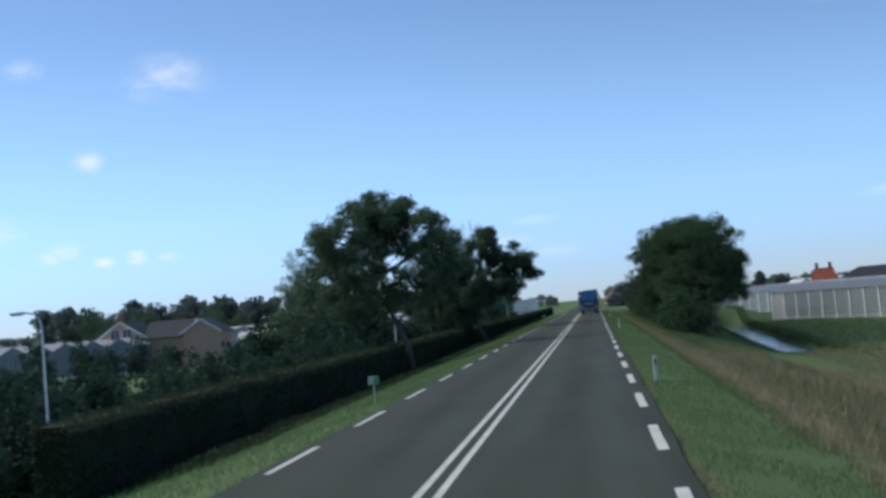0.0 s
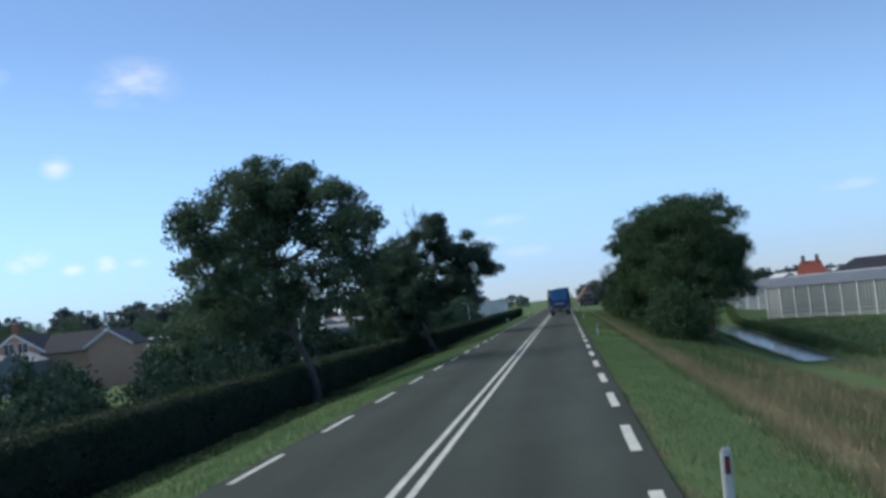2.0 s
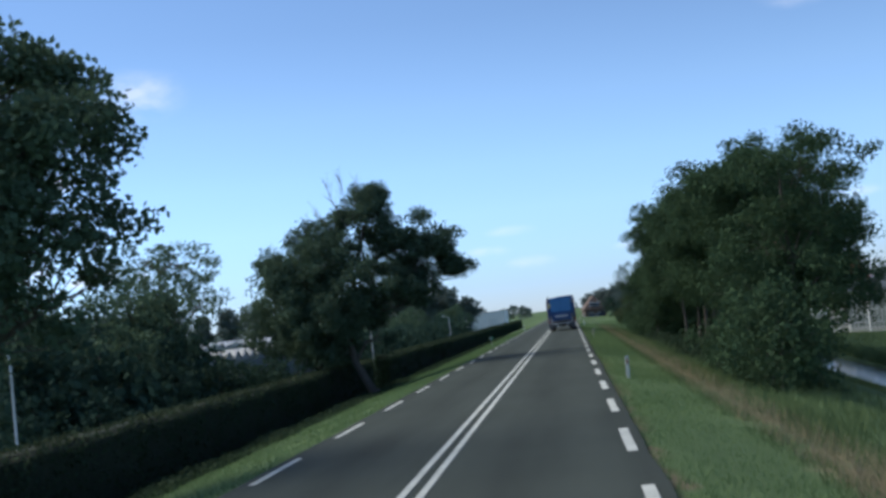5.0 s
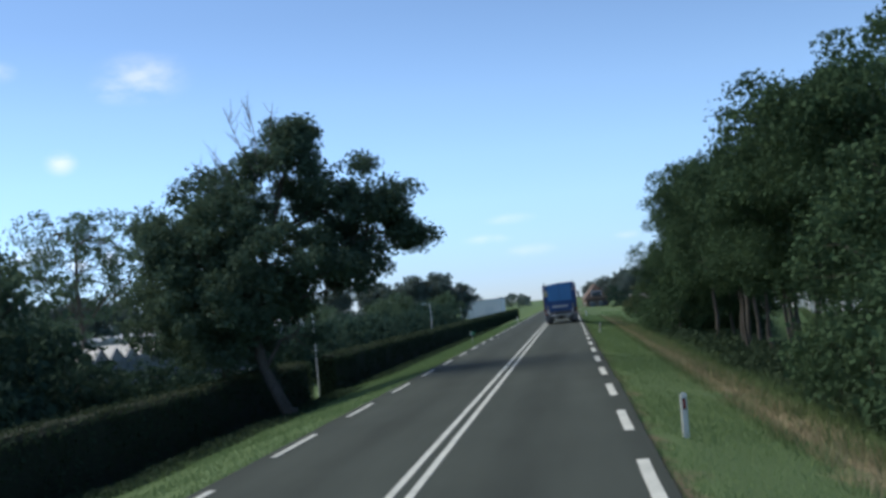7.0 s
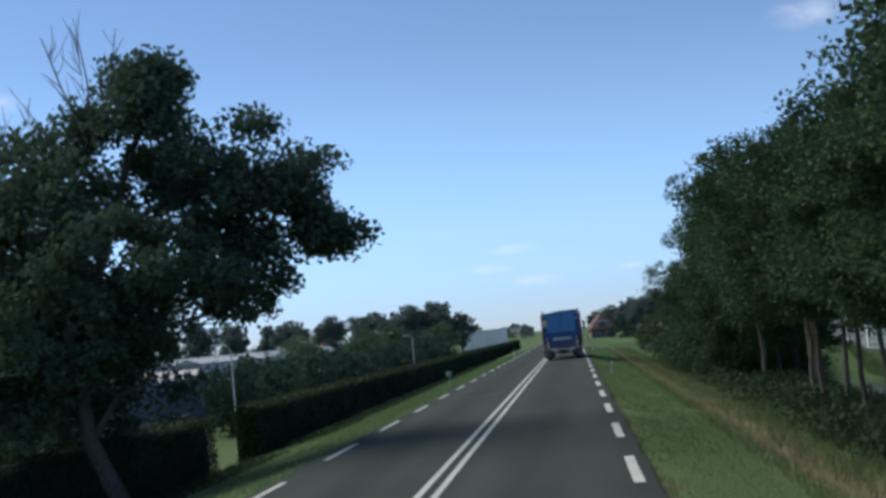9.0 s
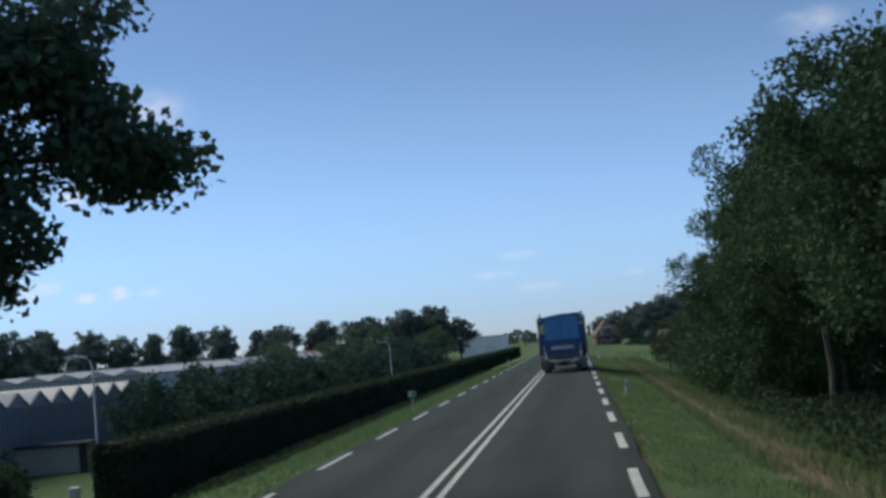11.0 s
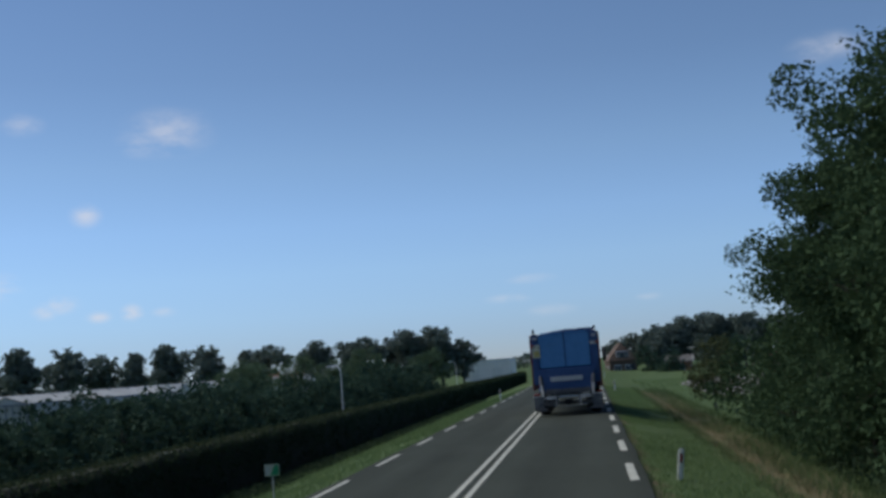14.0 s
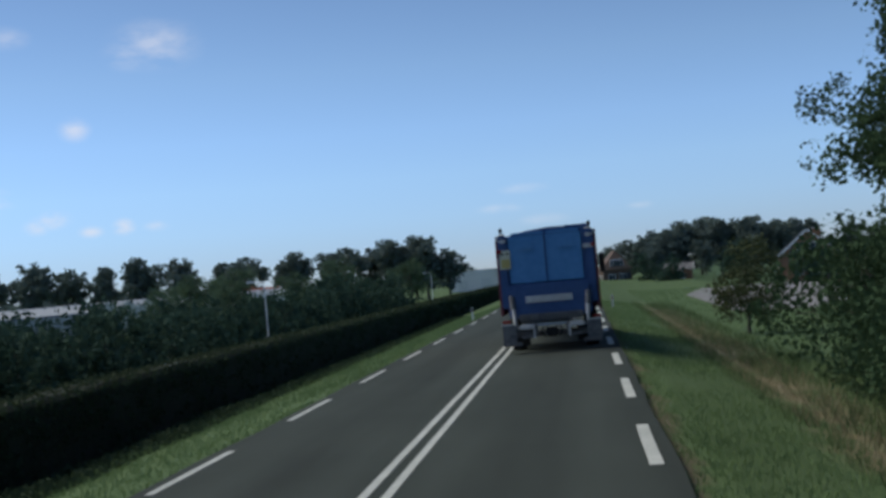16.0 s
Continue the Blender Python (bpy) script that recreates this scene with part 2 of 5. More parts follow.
M["old_frame"] = material("weathered_frame", (0.16, 0.18, 0.20), (0.28, 0.30, 0.32), scale=2, fine=18, rough=0.6, bump=0.05)
M["glass_dark"] = material("old_greenhouse_glass", (0.08, 0.10, 0.11), (0.20, 0.22, 0.24), scale=0.35, fine=3, rough=0.3, bump=0.0, spec=0.6, patch=0.7, random_tint=0.35)
M["white_frame"] = material("white_frame", (0.66, 0.67, 0.67), (0.82, 0.82, 0.82), scale=2, fine=18, rough=0.5, bump=0.05)
M["paving"] = material("paving", (0.14, 0.135, 0.13), (0.23, 0.22, 0.21), scale=0.6, fine=8, rough=0.85, bump=0.3)
# driveway paving: tree shade put into a darker base colour
M["paving_shaded"] = material("shaded_paving", (0.075, 0.080, 0.060), (0.135, 0.135, 0.110), scale=0.8, fine=8, rough=0.9, bump=0.3)
M["blue"] = material("blue_paint", (0.068, 0.215, 0.44), (0.115, 0.30, 0.56), scale=0.9, fine=10, rough=0.42, bump=0.05, patch=0.6)
M["blue_dark"] = material("dark_blue_paint", (0.034, 0.075, 0.185), (0.062, 0.12, 0.27), scale=1.2, fine=14, rough=0.5, bump=0.08, patch=0.5)
M["truck_red"] = material("red_paint", (0.14, 0.040, 0.048), (0.24, 0.070, 0.078), scale=1.5, fine=16, rough=0.4, bump=0.05)
M["dirty_white"] = material("dirty_white_paint", (0.38, 0.38, 0.37), (0.66, 0.65, 0.62), scale=3, fine=20, rough=0.55, bump=0.1)
M["dirty_steel"] = material("dirty_steel", (0.05, 0.052, 0.058), (0.24, 0.235, 0.225), scale=4, fine=24, rough=0.5, bump=0.2, metal=0.4)
M["rubber"] = material("rubber", (0.014, 0.014, 0.014), (0.035, 0.034, 0.033), scale=6, fine=40, rough=0.85, bump=0.3)
M["lens_red"] = material("tail_lens", (0.22, 0.02, 0.02), (0.34, 0.035, 0.03), scale=10, fine=60, rough=0.15, bump=0.05)
M["sticker_yellow"] = material("sticker_yellow", (0.50, 0.40, 0.12), (0.62, 0.52, 0.20), scale=8, fine=30, rough=0.55, bump=0.02)
M["sticker"] = material("sticker", (0.60, 0.57, 0.40), (0.72, 0.70, 0.55), scale=3, fine=20, rough=0.5, bump=0.02)


def ground_mat():
    """Grass with patches of soil and straw; a strip of dry grass beside the ditch; mown field beyond."""
    m = bpy.data.materials.new("ground_grass")
    m.use_nodes = True
    n, l = m.node_tree.nodes, m.node_tree.links
    p = n["Principled BSDF"]
    p.inputs["Roughness"].default_value = 0.95
    p.inputs["Specular IOR Level"].default_value = 0.1
    co = n.new("ShaderNodeTexCoord")

    def noise_tex(scale, detail):
        q = n.new("ShaderNodeTexNoise")
        q.inputs["Scale"].default_value, q.inputs["Detail"].default_value = scale, detail
        l.new(co.outputs["Object"], q.inputs["Vector"])
        return q

    def ramp(value, lo, hi):
        q = n.new("ShaderNodeMapRange")
        q.interpolation_type = "SMOOTHSTEP"
        q.inputs["From Min"].default_value, q.inputs["From Max"].default_value = lo, hi
        l.new(value, q.inputs["Value"])
        return q.outputs[0]

    def blend(fac, a, b):
        q = n.new("ShaderNodeMix")
        q.data_type = "RGBA"
        l.new(fac, q.inputs["Factor"])
        for k, v in (("A", a), ("B", b)):
            if isinstance(v, tuple):
                q.inputs[k].default_value = (*v, 1)
            else:
                l.new(v, q.inputs[k])
        return q.outputs["Result"]

    big, mid, fine = noise_tex(0.12, 4), noise_tex(1.1, 4), noise_tex(24, 3)
    green = blend(ramp(fine.outputs[0], 0.3, 0.7), (0.062, 0.100, 0.040), (0.105, 0.155, 0.064))
    green = blend(ramp(big.outputs[0], 0.35, 0.75), green, (0.074, 0.115, 0.048))
    straw = blend(ramp(fine.outputs[0], 0.3, 0.7), (0.17, 0.140, 0.082), (0.27, 0.228, 0.138))
    sep = n.new("ShaderNodeSeparateXYZ")
    l.new(co.outputs["Object"], sep.inputs[0])
    wob = n.new("ShaderNodeMath")
    wob.operation = "MULTIPLY_ADD"
    wob.inputs[1].default_value = 1.6
    l.new(mid.outputs[0], wob.inputs[0])
    l.new(sep.outputs["X"], wob.inputs[2])
    up, down = ramp(wob.outputs[0], 5.7, 6.6), ramp(wob.outputs[0], 8.0, 6.9)
    band = n.new("ShaderNodeMath")
    band.operation = "MULTIPLY"
    patchy = n.new("ShaderNodeMath")
    patchy.operation = "MULTIPLY"
    l.new(up, patchy.inputs[0])
    l.new(ramp(noise_tex(0.55, 3).outputs[0], 0.34, 0.60), patchy.inputs[1])
    l.new(patchy.outputs[0], band.inputs[0])
    l.new(down, band.inputs[1])
    fade = n.new("ShaderNodeMath")
    fade.operation = "MULTIPLY"
    l.new(band.outputs[0], fade.inputs[0])
    l.new(ramp(sep.outputs["Y"], 210.0, 175.0), fade.inputs[1])
    col = blend(fade.outputs[0], green, straw)
    strawy = n.new("ShaderNodeMath")
    strawy.operation = "MULTIPLY"
    l.new(ramp(noise_tex(0.28, 4).outputs[0], 0.42, 0.62), strawy.inputs[0])
    foot = n.new("ShaderNodeMath")
    foot.operation = "MULTIPLY"
    l.new(ramp(wob.outputs[0], 7.6, 9.2), foot.inputs[0])
    l.new(ramp(sep.outputs["Y"], 68.0, 54.0), foot.inputs[1])
    l.new(foot.outputs[0], strawy.inputs[1])
    col = blend(strawy.outputs[0], col, straw)
    col = blend(ramp(wob.outputs[0], 16.2, 17.2), col, blend(ramp(fine.outputs[0], 0.3, 0.7), (0.040, 0.072, 0.030), (0.066, 0.104, 0.046)))
    edge = n.new("ShaderNodeMath")
    edge.operation = "MULTIPLY"
    l.new(ramp(wob.outputs[0], 4.15, 3.75), edge.inputs[0])
    l.new(ramp(wob.outputs[0], 3.2, 3.5), edge.inputs[1])
    col = blend(edge.outputs[0], col, (0.12, 0.105, 0.065))
    l.new(col, p.inputs["Base Color"])
    bu = n.new("ShaderNodeBump")
    bu.inputs["Strength"].default_value, bu.inputs["Distance"].default_value = 0.8, 0.05
    l.new(fine.outputs[0], bu.inputs["Height"])
    l.new(bu.outputs[0], p.inputs["Normal"])
    return m


def water_mat():
    m = bpy.data.materials.new("ditch_water")
    m.use_nodes = True
    n, l = m.node_tree.nodes, m.node_tree.links
    p = n["Principled BSDF"]
    p.inputs["Base Color"].default_value = (0.075, 0.078, 0.072, 1)
    p.inputs["Roughness"].default_value, p.inputs["IOR"].default_value = 0.12, 1.33
    q, bu = n.new("ShaderNodeTexNoise"), n.new("ShaderNodeBump")
    q.inputs["Scale"].default_value = 2.5
    bu.inputs["Strength"].default_value, bu.inputs["Distance"].default_value = 0.06, 0.02
    l.new(q.outputs[0], bu.inputs["Height"])
    l.new(bu.outputs[0], p.inputs["Normal"])
    return m


M["ground"], M["water"] = ground_mat(), water_mat()


# ---- building helpers ----
def mesh_of(name, verts, faces, mats):
    me = bpy.data.meshes.new(name)
    me.from_pydata(verts, [], faces)
    for m in mats:
        me.materials.append(m)
    me.update()
    return me


def part(name, bm, mat, parent=None, label="", smooth=False):
    me = bpy.data.meshes.new(name)
    bm.to_mesh(me)
    bm.free()
    me.materials.append(mat)
    if smooth:
        me.polygons.foreach_set("use_smooth", [True] * len(me.polygons))
    ob = new(name, me)
    ob.parent = parent
    return tagged(ob, label)


def piece(name, me, parent=None, m=None):
    ob = new(name, me)
    ob.parent = parent
    if m is not None:
        ob.matrix_basis = m
    return ob


def thing(name, m, label, category, group="", kind=""):
    ob = new(name)
    ob.empty_display_size = 0.2
    ob.matrix_world = m
    return tagged(ob, label, category, group, kind)


def box(size, at=(0, 0, 0), bevel=0.0, bm=None, turn=(0, 0, 0)):
    """A box of that size, its middle at `at`, with bevelled edges, added to bm."""
    bm = bm or bmesh.new()
    made = bmesh.ops.create_cube(bm, size=1.0)["verts"]
    bmesh.ops.scale(bm, vec=size, verts=made)
    if bevel:
        edges = list({ed for v in made for ed in v.link_edges})
        made = list({v for f in bmesh.ops.bevel(bm, geom=edges, offset=bevel, segments=2, affect="EDGES")["faces"] for v in f.verts} | {v for v in made if v.is_valid})
    bmesh.ops.transform(bm, matrix=pose(*at, *turn), verts=made)
    return bm


def rod(a, b, r1, r2=None, sides=10, bm=None):
    bm = bm or bmesh.new()
    a, b = Vector(a), Vector(b)
    d = b - a
    m = Matrix.Translation((a + b) / 2) @ d.to_track_quat("Z", "Y").to_matrix().to_4x4()
    bmesh.ops.create_cone(bm, cap_ends=True, segments=sides, radius1=r1, radius2=r1 if r2 is None else r2, depth=d.length, matrix=m)
    return bm


def tube(points, radii, sides=6):
    """A tapered tube along points: verts and faces."""
    verts, faces = [], []
    pts = [Vector(p) for p in points]
    for i, p in enumerate(pts):
        d = (pts[min(i + 1, len(pts) - 1)] - pts[max(i - 1, 0)]).normalized()
        s = d.orthogonal().normalized()
        t = d.cross(s)
        for k in range(sides):
            w = 2 * math.pi * k / sides
            verts.append(p + radii[i] * (math.cos(w) * s + math.sin(w) * t))
    for i in range(len(pts) - 1):
        for k in range(sides):
            k2 = (k + 1) % sides
            faces.append((i * sides + k, i * sides + k2, (i + 1) * sides + k2, (i + 1) * sides + k))
    faces.append(tuple(range((len(pts) - 1) * sides, len(pts) * sides)))
    return verts, faces


def joined(bits):
    verts, faces = [], []
    for v, f in bits:
        o = len(verts)
        verts += v
        faces += [tuple(i + o for i in q) for q in f]
    return verts, faces


def quads_mesh(name, centres, size, rng, mat, flat=0.0, aspect=0.62, jitter=0.45):
    """Many small leaves, each a pointed four-cornered blade, at the centres; flat: how level they lie."""
    n = len(centres)
    d = rng.normal(size=(n, 3))
    d[:, 2] *= 1 - flat
    d /= np.linalg.norm(d, axis=1)[:, None] + 1e-9
    h = rng.normal(size=(n, 3))
    s = np.cross(d, h)
    s /= np.linalg.norm(s, axis=1)[:, None] + 1e-9
    k = size * (1 + jitter * (rng.random(n) * 2 - 1))
    up = d * (k / 2)[:, None]
    side = s * (k * aspect / 2)[:, None]
    v = np.stack([centres - up, centres + side - up * 0.1, centres + up, centres - side - up * 0.1], 1).reshape(-1, 3)
    me = bpy.data.meshes.new(name)
    me.vertices.add(4 * n)
    me.vertices.foreach_set("co", v.astype(np.float32).ravel())
    me.loops.add(4 * n)
    me.loops.foreach_set("vertex_index", np.arange(4 * n, dtype=np.int32))
    me.polygons.add(n)
    me.polygons.foreach_set("loop_start", np.arange(0, 4 * n, 4, dtype=np.int32))
    me.materials.append(mat)
    me.update(calc_edges=True)
    return me


def blades_mesh(name, roots, height, width, rng, mat, lean=0.35):
    """Grass blades: each a narrow triangle that leans over."""
    n = len(roots)
    w = rng.random(n) * 2 * np.pi
    side = np.stack([np.cos(w), np.sin(w), np.zeros(n)], 1)
    h = height * (0.55 + 0.9 * rng.random(n))
    w2 = rng.random(n) * 2 * np.pi
    tip = roots + np.stack([np.cos(w2) * lean * h, np.sin(w2) * lean * h, h], 1)
    k = (width * (0.7 + 0.6 * rng.random(n)))[:, None] / 2
    v = np.stack([roots - side * k, roots + side * k, tip], 1).reshape(-1, 3)
    me = bpy.data.meshes.new(name)
    me.vertices.add(3 * n)
    me.vertices.foreach_set("co", v.astype(np.float32).ravel())
    me.loops.add(3 * n)
    me.loops.foreach_set("vertex_index", np.arange(3 * n, dtype=np.int32))
    me.polygons.add(n)
    me.polygons.foreach_set("loop_start", np.arange(0, 3 * n, 3, dtype=np.int32))
    me.materials.append(mat)
    me.update(calc_edges=True)
    return me


# ---- ground, road, ditch ----
LEFT = [(-2500, -2.2), (-14.0, -2.2), (-10.6, -2.0), (-9.4, -1.63), (-3.6, -0.22), (-2.95, -0.07), (-2.8, -0.14), (2.85, -0.14), (3.0, -0.07)]
DITCH = [(3.75, -0.26), (6.2, -0.70), (8.0, -1.05), (9.5, -1.45), (11.0, -2.0), (12.2, -2.42), (13.5, -2.82), (15.35, -3.04), (16.2, -3.52), (17.7, -3.52), (18.55, -2.92), (20.0, -2.76), (24.0, -2.66), (60, -2.66), (2500, -2.7)]
BENCH = [(3.75, -0.26), (6.2, -0.70), (8.0, -0.93), (9.5, -1.08), (11.0, -1.40), (12.2, -1.90), (13.5, -2.50), (15.35, -3.04), (16.2, -3.52), (17.7, -3.52), (18.55, -2.92), (20.0, -2.76), (24.0, -2.66), (60, -2.66), (2500, -2.7)]
LAWN = [(3.75, -0.26), (6.2, -0.70), (8.0, -0.78), (9.5, -0.84), (11.0, -0.85), (12.2, -0.85), (13.5, -0.88), (15.35, -0.95), (16.2, -1.0), (17.7, -1.08), (18.55, -1.15), (20.0, -1.45), (24.0, -2.2), (60, -2.45), (2500, -2.5)]


def bend(x, y):
    """The ditch swings slowly away from the road."""
    x = np.asarray(x, float)
    k = np.interp(np.asarray(y, float), [80, 97, 108, 122, 138, 160, 180], [-0.1, 0, 0.4, 1.1, 1.7, 2.9, 4.0])
    return k * np.clip((x - 10.0) / 5.0, 0, 1) * np.clip((46.0 - x) / 26.0, 0, 1)


def ground_z(x, y):
    """The dike's cross-section: banks on both sides; at its foot a ditch from y = 87 on, and level lawns past the grove."""
    x, y = np.asarray(x, float), np.asarray(y, float)
    x = x - bend(x, y)
    xs = [p[0] for p in LEFT + DITCH]
    a, c, b = (np.interp(x, xs, [p[1] for p in LEFT + q]) for q in (DITCH, BENCH, LAWN))
    a = a + (c - a) * np.clip((y - 80) / 9, 0, 1)
    a = np.maximum(a, -3.52 + 0.50 * np.clip((96 - y) / 9, 0, 1))
    late = 148 + 22 * np.clip((x - 12.5) / 2.5, 0, 1)
    k = np.clip((y - late + 8) / 8, 0, 1)
    return a * (1 - k) + b * k


def ground():
    xs = sorted({*[p[0] for p in LEFT + DITCH], -600, -200, -80, -40, -25, -18, -8.5, -7, -5.3, 4.5, 5.3, 7, 10.3, 14.4, 15.8, 17.0, 18.1, 19.2, 22, 30, 42, 100, 300, 800})
    ys = [-800, -200, -80] + list(range(-60, 264, 3)) + [280, 320, 380, 460, 600, 900, 1500, 2500, 4000]
    verts, faces = [], []
    for y in ys:
        for x in xs:
            if x > 10:
                # column x follows the ditch
                goal = x
                for _ in range(6):
                    x = goal + float(bend(x, y))
            lump = 0.0 if -3.3 < x < 3.4 else 0.05 * noise.noise((x * 0.35, y * 0.21, 0))
            verts.append((x, y, float(ground_z(x, y)) + lump))
    n = len(xs)
    for j in range(len(ys) - 1):
        for i in range(n - 1):
            faces.append((j * n + i, j * n + i + 1, (j + 1) * n + i + 1, (j + 1) * n + i))
    me = mesh_of("ground", verts, faces, [M["ground"]])
    me.polygons.foreach_set("use_smooth", [True] * len(me.polygons))
    return tagged(new("ground", me), "mown green grass banks of a dike road and flat fields", "ground", kind="structure")


ground()


def road():
    ys = np.arange(-60, 900, 1.5)
    verts, faces = [], []
    for y in ys:
        wob = 0.04 * noise.noise((y * 0.4, 3.1, 0)) + 0.03 * noise.noise((y * 1.7, 9, 0))
        wob2 = 0.05 * noise.noise((y * 0.5, 7.7, 0)) + 0.03 * noise.noise((y * 1.9, 5, 0))
        verts += [(-2.93 + wob, y, -0.13), (-2.90 + wob, y, -0.012), (-2.6, y, 0.0), (0, y, 0.0), (2.6, y, 0.0), (3.0 + wob2, y, -0.012), (3.03 + wob2, y, -0.13)]
    for j in range(len(ys) - 1):
        for i in range(6):
            faces.append((j * 7 + i, j * 7 + i + 1, j * 7 + i + 8, j * 7 + i + 7))
    me = mesh_of("road", verts, faces, [M["asphalt"]])
    return tagged(new("road", me), "grey asphalt road with white markings", "road", kind="structure")


the_road = road()


def strip_mesh(name, x0, x1, y0, y1, step, mat):
    """A painted strip with slightly worn, uneven edges and a little thickness."""
    ys = np.arange(y0, y1 + 0.01, step)
    verts, faces = [], []
    for y in ys:
        w = 0.006 * noise.noise((y * 2.3, x0 * 5, 0))
        verts += [(x0 + w, y, 0.0005), (x0 + w + 0.003, y, 0.005), (x1 + w - 0.003, y, 0.005), (x1 + w, y, 0.0005)]
    for j in range(len(ys) - 1):
        for i in range(3):
            faces.append((j * 4 + i, j * 4 + i + 1, j * 4 + i + 5, j * 4 + i + 4))
    faces += [(0, 1, 2, 3), tuple(len(verts) - 1 - i for i in range(4))]
    return mesh_of(name, verts, faces, [mat])


for x0 in (-0.175, 0.07):
    tagged(piece("centre_line", strip_mesh("centre_line", x0, x0 + 0.105, -50, 700, 0.75, M["paint"]), the_road), "white painted line of a double centre line")
DASH = 6.1615
dash_l = strip_mesh("edge_dash", -2.72, -2.61, -3.05, 0, 0.61, M["paint"])
dash_r = strip_mesh("edge_dash", 2.70, 2.85, -3.05, 0, 0.61, M["paint"])
for k in range(-2, 60):
    piece("edge_dash", dash_l, the_road, pose(0, 0.03 + DASH * k, 0))
    piece("edge_dash", dash_r, the_road, pose(0, -0.16 + DASH * k, 0))


def ditch_water():
    ys = np.arange(86, 178, 2.0)
    verts, faces = [], []
    for y in ys:
        verts += [(15.0 + float(bend(15.4, y)), y, -3.2), (18.75 + float(bend(19.0, y)), y, -3.2)]
    for j in range(len(ys) - 1):
        faces.append((2 * j, 2 * j + 1, 2 * j + 3, 2 * j + 2))
    return tagged(new("water", mesh_of("water", verts, faces, [M["water"]])), "still water in a narrow ditch mirroring the sky", "water", kind="structure")


ditch_water()


# ---- grass ----
def scattered(rng, n, x0, x1, y0, y1, bias=1.0):
    x = x0 + (x1 - x0) * rng.random(n)
    y = y0 + (y1 - y0) * rng.random(n) ** bias
    keep = np.array([noise.noise((a * 0.9, b * 0.5, 4.2)) > -0.35 + 0.5 * r for a, b, r in zip(x, y, rng.random(n) - 0.5)])
    x, y = x[keep], y[keep]
    if x0 > 14:
        # ragged outer edges on the field
        soft = np.minimum.reduce([(x1 - x) / (x1 - x0), (y - y0) / (y1 - y0), (y1 - y) / (y1 - y0)]) * 4
        keep = rng.random(len(x)) < soft
        x, y = x[keep], y[keep]
        x = x + bend(x, y)
    return np.stack([x, y, ground_z(x, y) - 0.01], 1)


def grass_field(name, label, mat, strips, seed, lean=0.35):
    rng = np.random.default_rng(seed)
    made = []
    for n, x0, x1, y0, y1, h, w in strips:
        made.append(blades_mesh(name, scattered(rng, n, x0, x1, y0, y1), h, w, rng, mat, lean))
    for me in made:
        tagged(new(name, me), label, "grass", kind="stuff")


grass_field("short_grass", "short mown green grass on the verge", M["grass_short"], [
    (66000, 3.0, 5.6, 6, 110, 0.075, 0.016), (50000, 3.0, 5.6, 110, 200, 0.08, 0.017),
    (26000, 6.2, 22, 150, 240, 0.10, 0.035), (52000, -7.0, -2.9, 8, 110, 0.085, 0.018), (44000, -7.0, -2.9, 110, 210, 0.09, 0.02), (26000, -10.3, -7.0, 10, 200, 0.14, 0.03)], 11)
grass_field("dry_grass", "tall dry straw-coloured grass along the ditch bank", M["grass_dry"], [
    (14000, 5.2, 6.6, 6, 66, 0.26, 0.013), (8000, 5.2, 6.5, 66, 120, 0.22, 0.014), (8000, 5.2, 6.8, 120, 190, 0.2, 0.016), (9000, 6.2, 8.6, 6, 52, 0.32, 0.014), (20000, 7.5, 15.5, 18, 64, 0.30, 0.022), (15000, 15.6, 34, 52, 88, 0.34, 0.03)], 12, 0.5)
grass_field("tall_grass", "tall green grass and weeds on the ditch bank", M["grass_tall"], [
    (9000, 5.0, 5.5, 6, 200, 0.2, 0.015), (16000, 5.8, 7.4, 50, 200, 0.26, 0.02), (14000, 6.2, 10.9, 8, 85, 0.32, 0.024), (15000, 6.2, 10.9, 85, 145, 0.2, 0.03), (9000, 14.2, 15.4, 84, 150, 0.22, 0.03), (22000, 18.35, 19.6, 80, 190, 0.42, 0.035), (22000, 18.6, 32, 60, 170, 0.16, 0.06)], 13, 0.45)



def undergrowth():
    rng = np.random.default_rng(31)
    n = 22000
    y = 84 + 69 * rng.random(n)
    x = 7.0 + np.where(y < 110, 3.0, 6.5) * rng.random(n) ** 1.1
    tall = np.array([max(0.1, 0.42 + 0.6 * noise.noise((a * 0.45, b * 0.3, 3))) for a, b in zip(x, y)]) * np.clip((x - 6.6) / 1.6, 0.15, 1)
    z = ground_z(x, y) + tall * rng.random(n)
    tagged(new("undergrowth", quads_mesh("undergrowth", np.stack([x, y, z], 1), 0.17, rng, M["leaf_hedge"])), "dark weeds and brambles under the grove", "undergrowth", kind="stuff")


undergrowth()


def bank_weeds():
    """A strip of dark low leaves on the lower bank, in front of the hedge; the driveway's mouth stays clear."""
    rng = np.random.default_rng(33)
    n = 64000
    y = 26 + 190 * rng.random(n)
    x = -9.5 + 2.9 * rng.random(n)
    edge = np.array([-6.9 + 0.35 * noise.noise((b * 0.35, 2.0, 6)) for b in y])
    keep = (x < edge) & ((y < 116.6) | (y > 122.5))
    x, y, edge = x[keep], y[keep], edge[keep]
    tall = np.array([0.22 + 0.2 * noise.noise((a * 0.6, b * 0.4, 8)) for a, b in zip(x, y)]) * np.clip((edge - x) / 0.8, 0.3, 1)
    z = ground_z(x, y) + np.maximum(tall, 0.05) * rng.random(len(x))
    tagged(new("bank_weeds", quads_mesh("bank_weeds", np.stack([x, y, z], 1), 0.15, rng, M["leaf_hedge"], aspect=0.4)), "dark low leaves at the foot of the hedge", "weeds", kind="stuff")


bank_weeds()

